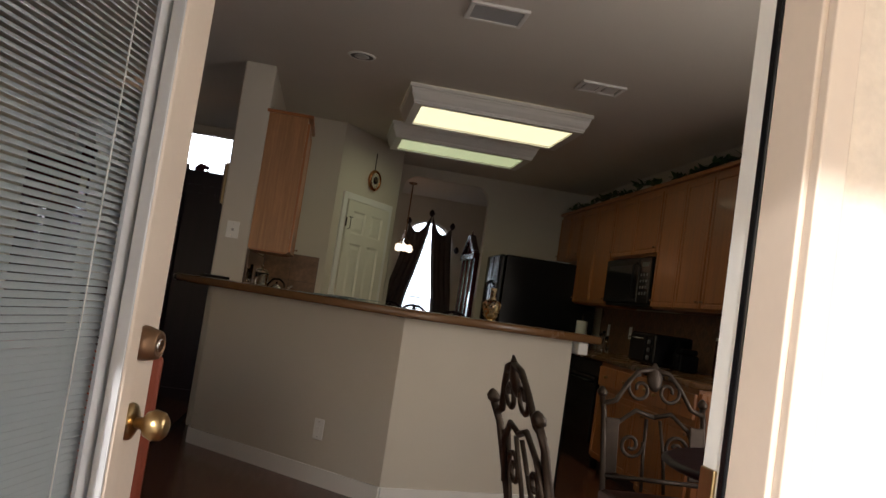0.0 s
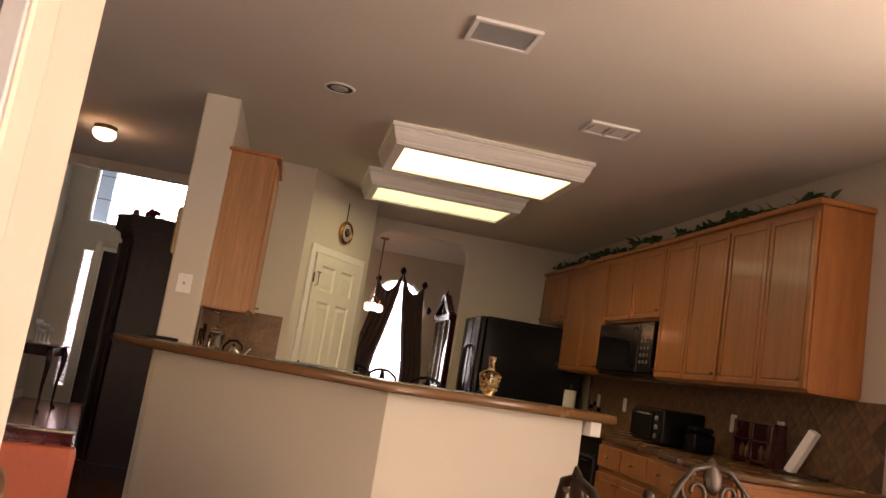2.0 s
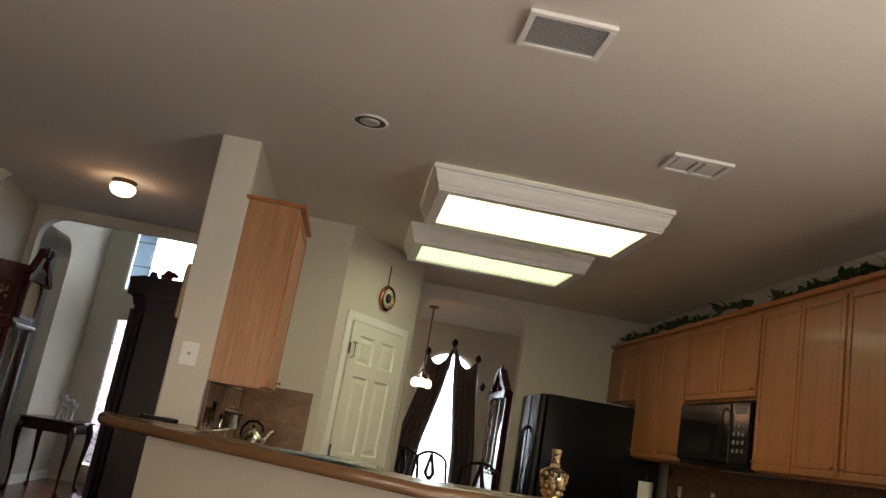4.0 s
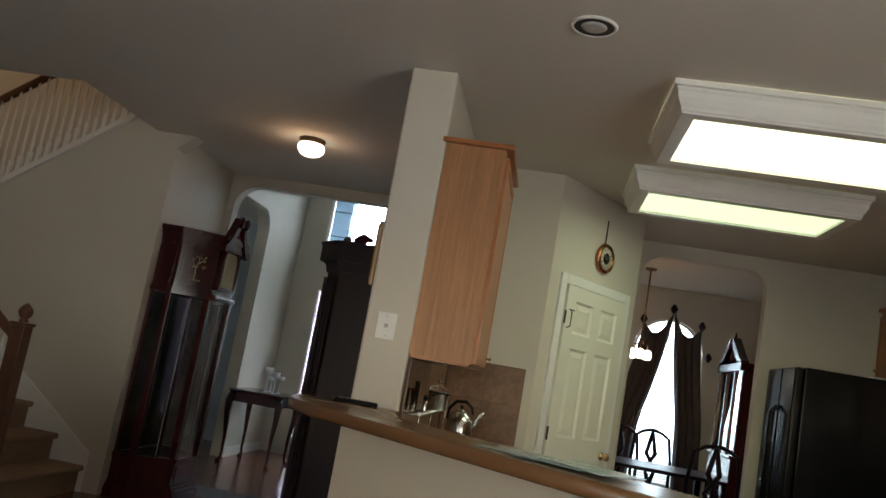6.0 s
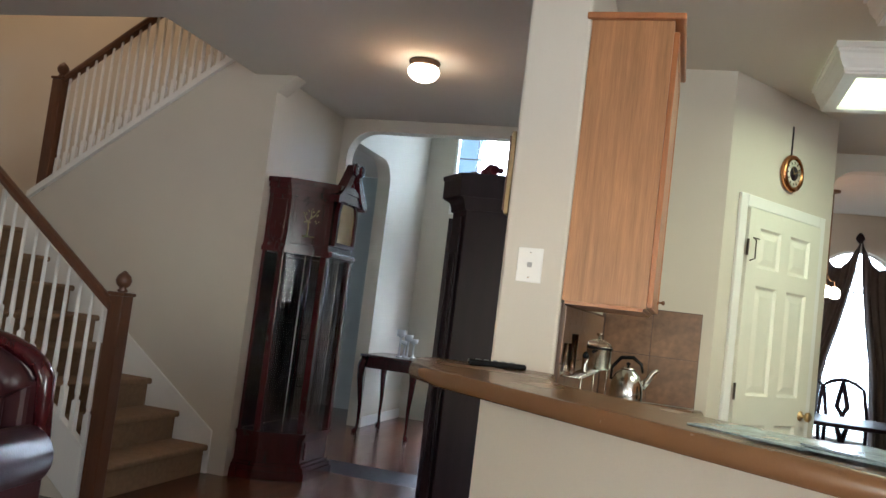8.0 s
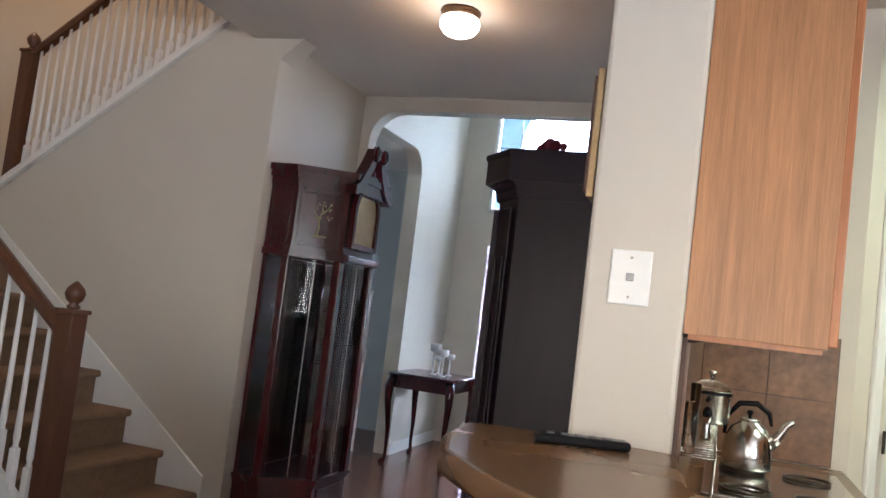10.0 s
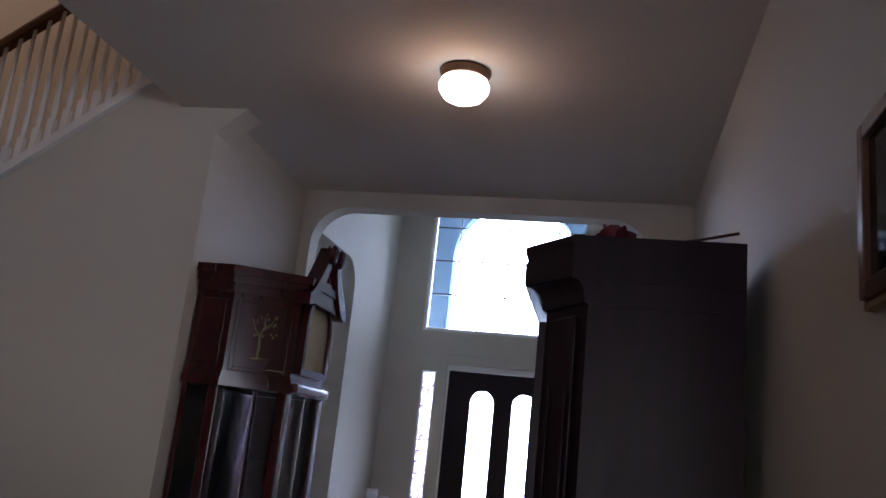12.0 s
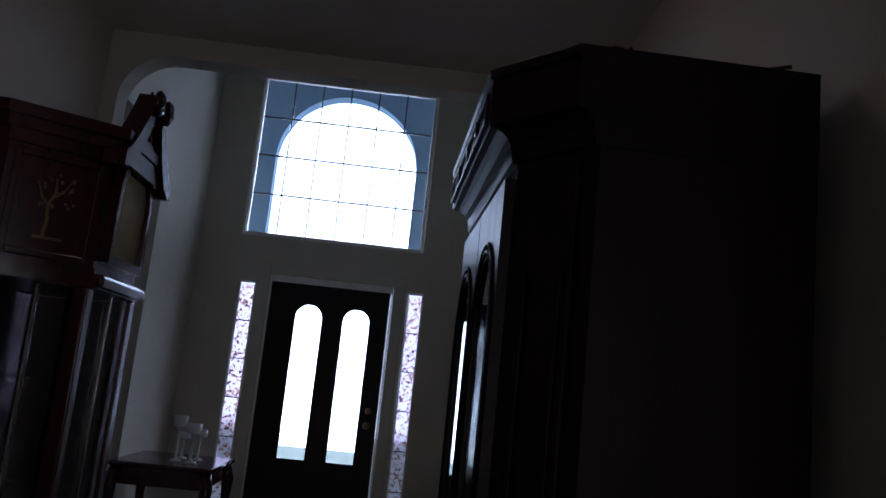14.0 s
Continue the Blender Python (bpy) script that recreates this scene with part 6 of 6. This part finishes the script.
for sx in (-1, 1):
    for sy in (-1, 1):
        part("leg", add_tube(bmesh.new(), [(sx * 0.7, sy * 0.4, 0.72), (sx * 0.7, sy * 0.4, 0.4), (sx * 0.7, sy * 0.4, 0)], [0.04, 0.03, 0.022], 10), M_DARK, dtb)


def dining_chair():
    c = thing("dining_chair", (1.25, 11.173, 0), 0, "dark carved dining chair at the dining table", "chair", "dining chairs")
    part("seat", boxmesh(-0.24, 0.24, -0.22, 0.24, 0.43, 0.49, bevel=0.02), M_CURTAIN, c)
    for x, y in ((-0.21, -0.19), (0.21, -0.19), (-0.21, 0.21), (0.21, 0.21)):
        part("leg", add_tube(bmesh.new(), [(x, y, 0.44), (x, y, 0.2), (x, y, 0)], [0.024, 0.02, 0.016], 8), M_DARK, c)
    for s in (-1, 1):
        part("back_post", add_tube(bmesh.new(), [(s * 0.21, 0.21, 0.44), (s * 0.22, 0.25, 0.75), (s * 0.19, 0.28, 1.0), (s * 0.10, 0.29, 1.06), (0, 0.29, 1.08)], 0.018, 8), M_DARK, c)
    part("splat", add_tube(bmesh.new(), [(0, 0.23, 0.49), (-0.05, 0.25, 0.65), (0.05, 0.27, 0.82), (0, 0.29, 1.06)], [0.03, 0.02, 0.025, 0.02], 8), M_DARK, c)
    part("splat", add_tube(bmesh.new(), [(0, 0.23, 0.49), (0.06, 0.25, 0.65), (-0.05, 0.27, 0.82), (0, 0.29, 1.06)], [0.03, 0.02, 0.025, 0.02], 8), M_DARK, c)
    return c


dc = dining_chair()
copy_thing(dc, pose(1.65, 11.173, 0, 0, 0, 8))
copy_thing(dc, pose(1.95, 9.899, 0, 0, 0, 175))
chd = thing("chandelier", (1.24, 10.515, CEIL), 0, "small dining chandelier with glowing opal globes", "chandelier")
part("rod", add_tube(bmesh.new(), [(0, 0, 0), (0, 0, -0.76)], 0.009), M_BRONZE, chd)
part("canopy", add_lathe(bmesh.new(), [(0.06, 0), (0.055, -0.02), (0.012, -0.03)][::-1], 18), M_BRONZE, chd)
for i in range(3):
    a = 2 * math.pi * i / 3 + 0.4
    ca, sa = math.cos(a), math.sin(a)
    arm = part("arm", add_tube(bmesh.new(), [(0, 0, -0.74), (0.04 * ca, 0.04 * sa, -0.80), (0.08 * ca, 0.08 * sa, -0.80), (0.085 * ca, 0.085 * sa, -0.85)], 0.007), M_BRONZE, chd)
    part("globe", add_lathe(bmesh.new(), [(0.015, -0.955), (0.04, -0.945), (0.05, -0.91), (0.04, -0.865), (0.015, -0.85)], 20, Matrix.Translation((0.085 * ca, 0.085 * sa, 0))), M_BULBGLASS, arm, "glowing opal globe")


# ---- breakfast nook ----
def scroll(cx, cz, r0, turns, start, sign, y=0.0, n=22):
    return [(cx + r0 * (1 - 0.75 * k / n) * math.cos(start + sign * turns * 2 * math.pi * k / n), y, cz + r0 * (1 - 0.75 * k / n) * math.sin(start + sign * turns * 2 * math.pi * k / n)) for k in range(n + 1)]


def iron_chair():
    c = thing("iron_chair", (0, 0, 0), 0, "bronzed iron dining chair with scrolled back and dark seat", "chair", "iron chairs round the nook table")
    part("seat", boxmesh(-0.24, 0.24, -0.23, 0.22, 0.44, 0.50, bevel=0.025), M_LEATHER, c, "dark upholstered seat")
    for x, y in ((-0.21, -0.2), (0.21, -0.2)):
        part("leg", add_tube(bmesh.new(), [(x, y, 0.45), (x * 1.05, y * 1.05, 0.2), (x * 1.1, y * 1.12, 0)], 0.012), M_IRON, c)
    for s in (-1, 1):
        part("back_post", add_tube(bmesh.new(), [(s * 0.22, 0.26, 0), (s * 0.22, 0.22, 0.25), (s * 0.22, 0.21, 0.5), (s * 0.225, 0.24, 0.80), (s * 0.23, 0.255, 0.86)], 0.013), M_IRON, c)
        part("post_ball", add_lathe(bmesh.new(), [(0.006, -0.02), (0.02, -0.01), (0.022, 0.005), (0.012, 0.02), (0.003, 0.026)], 12, Matrix.Translation((s * 0.23, 0.255, 0.875))), M_IRON, c)
        y = 0.245
        part("top_curve", add_tube(bmesh.new(), [(s * 0.23, y, 0.83), (s * 0.17, y, 0.85), (s * 0.12, y, 0.93), (s * 0.07, y, 0.985), (0, y, 1.0)], 0.011), M_IRON, c)
        part("scroll", add_tube(bmesh.new(), scroll(s * 0.065, 0.91, 0.06, 1.3, math.pi / 2, -s, y), 0.008), M_IRON, c)
        part("mid_curve", add_tube(bmesh.new(), [(s * 0.215, y - 0.01, 0.62), (s * 0.16, y, 0.76), (s * 0.08, y, 0.82), (0, y, 0.80)], 0.010), M_IRON, c)
        part("scroll", add_tube(bmesh.new(), scroll(s * 0.10, 0.68, 0.055, 1.4, 0.3, s, y - 0.01), 0.008), M_IRON, c)
        part("inner_bar", add_tube(bmesh.new(), [(s * 0.05, 0.215, 0.5), (s * 0.045, 0.23, 0.65), (s * 0.03, y, 0.79)], 0.008), M_IRON, c)
        part("corner_plate", boxmesh(s * 0.19 - 0.03, s * 0.19 + 0.03, 0.222, 0.234, 0.56, 0.78, bevel=0.004), M_IRON, c, "cast lattice plate")
    part("cast_leaf", add_lathe(bmesh.new(), [(0.01, -0.06), (0.03, -0.04), (0.038, 0.0), (0.022, 0.04), (0.006, 0.06)], 10, Matrix.Translation((0, 0.245, 0.965)) @ Matrix.Diagonal((1, 0.45, 1, 1))), M_IRON, c, "cast leaf ornament")
    part("lower_rail", add_tube(bmesh.new(), [(-0.22, 0.215, 0.55), (0.22, 0.215, 0.55)], 0.010), M_IRON, c)
    for ob in c.children:
        for v in ob.data.vertices:
            v.co.y += 0.22 * max(0.0, v.co.z - 0.5) ** 1.3
    return c


ic = iron_chair()
ic.matrix_basis = pose(1.17, 1.77, 0, 0, 0, 93)
copy_thing(ic, pose(1.72, 2.45, 0, 0, 0, 2))
nt_ = thing("nook_table", (1.98, 1.95, 0), 0, "round nook table with a dark iron base", "table")
part("tabletop", add_lathe(bmesh.new(), [(0.50, 0.715), (0.52, 0.725), (0.52, 0.735), (0.50, 0.745)], 40), M_DARK, nt_)
part("pedestal", add_lathe(bmesh.new(), [(0.26, 0), (0.24, 0.03), (0.06, 0.08), (0.045, 0.4), (0.07, 0.6), (0.2, 0.714)], 24), M_IRON, nt_)
fp = thing("flower_pot", (1.98, 2.1, 0.746), 0, "yellow flowers in a pale bowl on the nook table", "flowers")
part("bowl", add_lathe(bmesh.new(), [(0.05, 0), (0.08, 0.03), (0.095, 0.075), (0.09, 0.075), (0.06, 0.04), (0.01, 0.03)], 24), M_PLASTIC, fp)
bm, bf = bmesh.new(), bmesh.new()
rng = random.Random(3)
for i in range(40):
    a, r, h = rng.uniform(0, 6.28), rng.uniform(0.0, 0.08), rng.uniform(0.09, 0.16)
    add_tube(bm, [(0.2 * r * math.cos(a), 0.2 * r * math.sin(a), 0.04), (r * math.cos(a), r * math.sin(a), h)], 0.002, 5)
    for k in range(5):
        lf = leaf_mesh(0.022, 0.010, 0.006)
        lf.transform(Matrix.Translation((r * math.cos(a), r * math.sin(a), h)) @ Euler((0, -0.4, k * 1.256 + a)).to_matrix().to_4x4())
        me = bpy.data.meshes.new("petal_tmp")
        lf.to_mesh(me)
        lf.free()
        bf.from_mesh(me)
        bpy.data.meshes.remove(me)
part("stems", bm, M_LEAF, fp)
part("blooms", bf, mat("yellow_petal", (0.62, 0.42, 0.03), 0.6, vary=0.2, scale=30), fp, "yellow blooms")
pl = thing("pendant_lamp", (1.86, 1.80, CEIL), 0, "opal bell pendant lamp with a bronze rim over the nook table", "pendant lamp")
part("canopy", add_lathe(bmesh.new(), [(0.065, 0), (0.06, -0.02), (0.012, -0.03)][::-1], 20), M_BRONZE, pl)
part("rod", add_tube(bmesh.new(), [(0, 0, -0.03), (0, 0, -0.41)], 0.008), M_BRONZE, pl)
part("shade", add_lathe(bmesh.new(), [(0.19, -0.655), (0.192, -0.645), (0.182, -0.575), (0.155, -0.495), (0.105, -0.435), (0.06, -0.412), (0.03, -0.405)], 40), mat("opal_glass", (0.85, 0.80, 0.70), 0.3, vary=0.04, bump=0), pl, "cream opal glass shade")
part("rim", add_tube(bmesh.new(), [(0.193 * math.cos(radians(a)), 0.193 * math.sin(radians(a)), -0.657) for a in range(0, 361, 10)], 0.007, 8), M_BRONZE, pl, "bronze rim")


# ---- living room ----
def leather_seat(name, place, turn, w, material, label, wood):
    c = thing(name, place, turn, label, "armchair" if w < 1.2 else "sofa")
    part("base", boxmesh(-w / 2 + 0.14, w / 2 - 0.14, -0.42, 0.34, 0.10, 0.32, bevel=0.02), material, c)
    n = 1 if w < 1.2 else 2
    cw = (w - 0.34) / n
    for i in range(n):
        x0 = -w / 2 + 0.17 + i * cw
        part("seat_cushion", boxmesh(x0 + 0.005, x0 + cw - 0.005, -0.46, 0.24, 0.32, 0.48, bevel=0.05), material, c)
        part("back_cushion", boxmesh(x0 + 0.005, x0 + cw - 0.005, 0.16, 0.36, 0.47, 0.88 if wood else 0.79, bevel=0.07), material, c)
    e = 0.10 if wood else 0.0
    part("back", boxmesh(-w / 2 + e, w / 2 - e, 0.365 if not wood else 0.30, 0.44, 0.10, 0.84 if wood else 0.77, bevel=0.02), material, c)
    for s in (-1, 1):
        x = s * (w / 2 - (0.09 if wood else 0.12))
        bm = boxmesh(x - 0.07, x + 0.07, -0.42, 0.36, 0.08, 0.56, bevel=0.02)
        add_lathe(bm, [(0.09, 0), (0.105, 0.02), (0.105, 0.78), (0.09, 0.80)], 24, Matrix.Translation((x, 0.36, 0.58)) @ Matrix.Rotation(radians(90), 4, "X"))
        part("arm", bm, material, c, "rolled leather arm")
        for y in (-0.36, 0.34):
            part("foot", add_lathe(bmesh.new(), [(0.03, 0), (0.045, 0.03), (0.03, 0.08), (0.04, 0.10)], 14, Matrix.Translation((x, y, 0))), M_NEWEL, c)
    if wood:
        bm = bmesh.new()
        pts = [(-w / 2 + 0.08, 0.40, 0.55)] + [(-(w / 2 - 0.08) * math.cos(math.pi * k / 14), 0.38, 0.78 + 0.20 * math.sin(math.pi * k / 14) ** 0.7) for k in range(1, 14)] + [(w / 2 - 0.08, 0.40, 0.55)]
        add_tube(bm, pts, 0.035, 10)
        part("crest_rail", bm, M_CHERRY, c, "carved cherry crest rail")
        part("top_roll", add_tube(bmesh.new(), [(p[0] * 0.86, p[1] - 0.06, p[2] - 0.06) for p in pts[1:-1]], 0.06, 10), material, c)
    else:
        part("top_roll", add_tube(bmesh.new(), [(-w / 2 + 0.02, 0.39, 0.78), (w / 2 - 0.02, 0.39, 0.78)], 0.035, 12), M_CHERRY, c)
    return c


leather_seat("leather_armchair", (-2.45, 4.75, 0), 8, 1.0, M_LEATHER, "dark oxblood leather armchair with a carved wooden crest", True)
leather_seat("leather_sofa", (-1.40, 3.0, 0), 195, 2.0, M_REDLEATHER, "red leather sofa turned away from the back door", False)


# ---- tiles and planks ----
def tiles(parent, name, material, cells, thick):
    cache = {}
    for (w, h, m) in cells:
        key = (round(w, 4), round(h, 4))
        if key not in cache:
            cache[key] = mesh_of(name, add_box(bmesh.new(), -w / 2, w / 2, -thick, 0, -h / 2, h / 2), material)
        o = new(name, cache[key])
        o.parent = parent
        o.matrix_basis = m


M_GROUT = mat("brown_grout", (0.10, 0.065, 0.05), 0.9, vary=0.1)
sp = structure("backsplash", boxmesh(3.318, 3.3295, 3.955, 8.131, 0.913, 1.368), M_GROUT, "brown diagonal slate tiles behind the worktop", "backsplash")


def cut_diamond(half, z, lo, hi):
    """A tile set on its corner, cut off below lo and above hi: points of y and z about its centre."""
    pts = [(-half, 0), (0, -half), (half, 0), (0, half)]
    for lim, sign in ((lo - z, 1), (hi - z, -1)):
        out = []
        for p, q in zip(pts, pts[1:] + pts[:1]):
            a, c = (p[1] - lim) * sign, (q[1] - lim) * sign
            if a >= 0:
                out.append(p)
            if a * c < 0:
                f = a / (a - c)
                out.append((p[0] + (q[0] - p[0]) * f, p[1] + (q[1] - p[1]) * f))
        pts = out
    return pts


step = 0.1075
for row in range(-2, 4):
    z = 1.09 + row * step
    pts = cut_diamond(step - 0.003, z, 0.916, 1.365)
    if len(pts) < 3 or max(p[1] for p in pts) - min(p[1] for p in pts) < 0.02:
        continue
    bm = bmesh.new()
    a = [bm.verts.new((3.312, y, q)) for y, q in pts]
    c = [bm.verts.new((3.3178, y, q)) for y, q in pts]
    bm.faces.new(a)
    bm.faces.new(c[::-1])
    for k in range(len(pts)):
        bm.faces.new((a[k], a[(k + 1) % len(pts)], c[(k + 1) % len(pts)], c[k]))
    bmesh.ops.recalc_face_normals(bm, faces=bm.faces[:])
    me = mesh_of("tile", bm, M_SPLASH)
    for k in range(19):
        o = new("tile", me)
        o.parent = sp
        o.location = (0, 4.046 + k * 2 * step + (step if row % 2 else 0), z)
sp2 = structure("backsplash_corner", boxmesh(-0.343, 0.175, 7.258, 7.2695, 0.913, 1.41), M_GROUT, "brown slate tiles beside the pantry", "backsplash")
cells = []
for i in range(2):
    for j in range(2):
        cells.append((0.246, 0.243, pose(-0.202 + 0.25 * i, 7.258, 1.037 + 0.247 * j)))
tiles(sp2, "tile", M_SPLASH, cells, 0.006)
sp3 = structure("backsplash_side", boxmesh(-0.3445, -0.333, 5.66, 7.237, 0.913, 1.344), M_GROUT, "brown slate tiles behind the hob", "backsplash")
cells = []
for i in range(9):
    for j in range(2):
        cells.append((0.164, 0.205, pose(-0.333, 5.75 + 0.168 * i, 1.02 + 0.21 * j, 0, 0, 90)))
tiles(sp3, "tile", M_SPLASH, cells, 0.006)

hf = structure("floor_hall", boxmesh(-2.66, -0.62, 5.0, 8.781, 0.0005, 0.002), M_DARK, "cherry planks of the hall floor", "floor")
rng = random.Random(11)
pm = {l: mesh_of("plank", add_box(bmesh.new(), -0.0615, 0.0615, 0, l - 0.003, 0, 0.006), M_FLOOR) for l in (0.9, 1.2)}
n = 0
for i in range(16):
    y = 5.0 + rng.uniform(0, 0.02)
    first = rng.choice((0.9, 1.2))
    ls = [first] + [1.2 if first < 1.0 else 0.9, 1.2, 0.9]
    for l in ls:
        if y + l < 8.789:
            o = new("plank", pm[l])
            o.parent = hf
            o.location = (-2.59 + i * 0.1255, y, 0.002)
            y += l
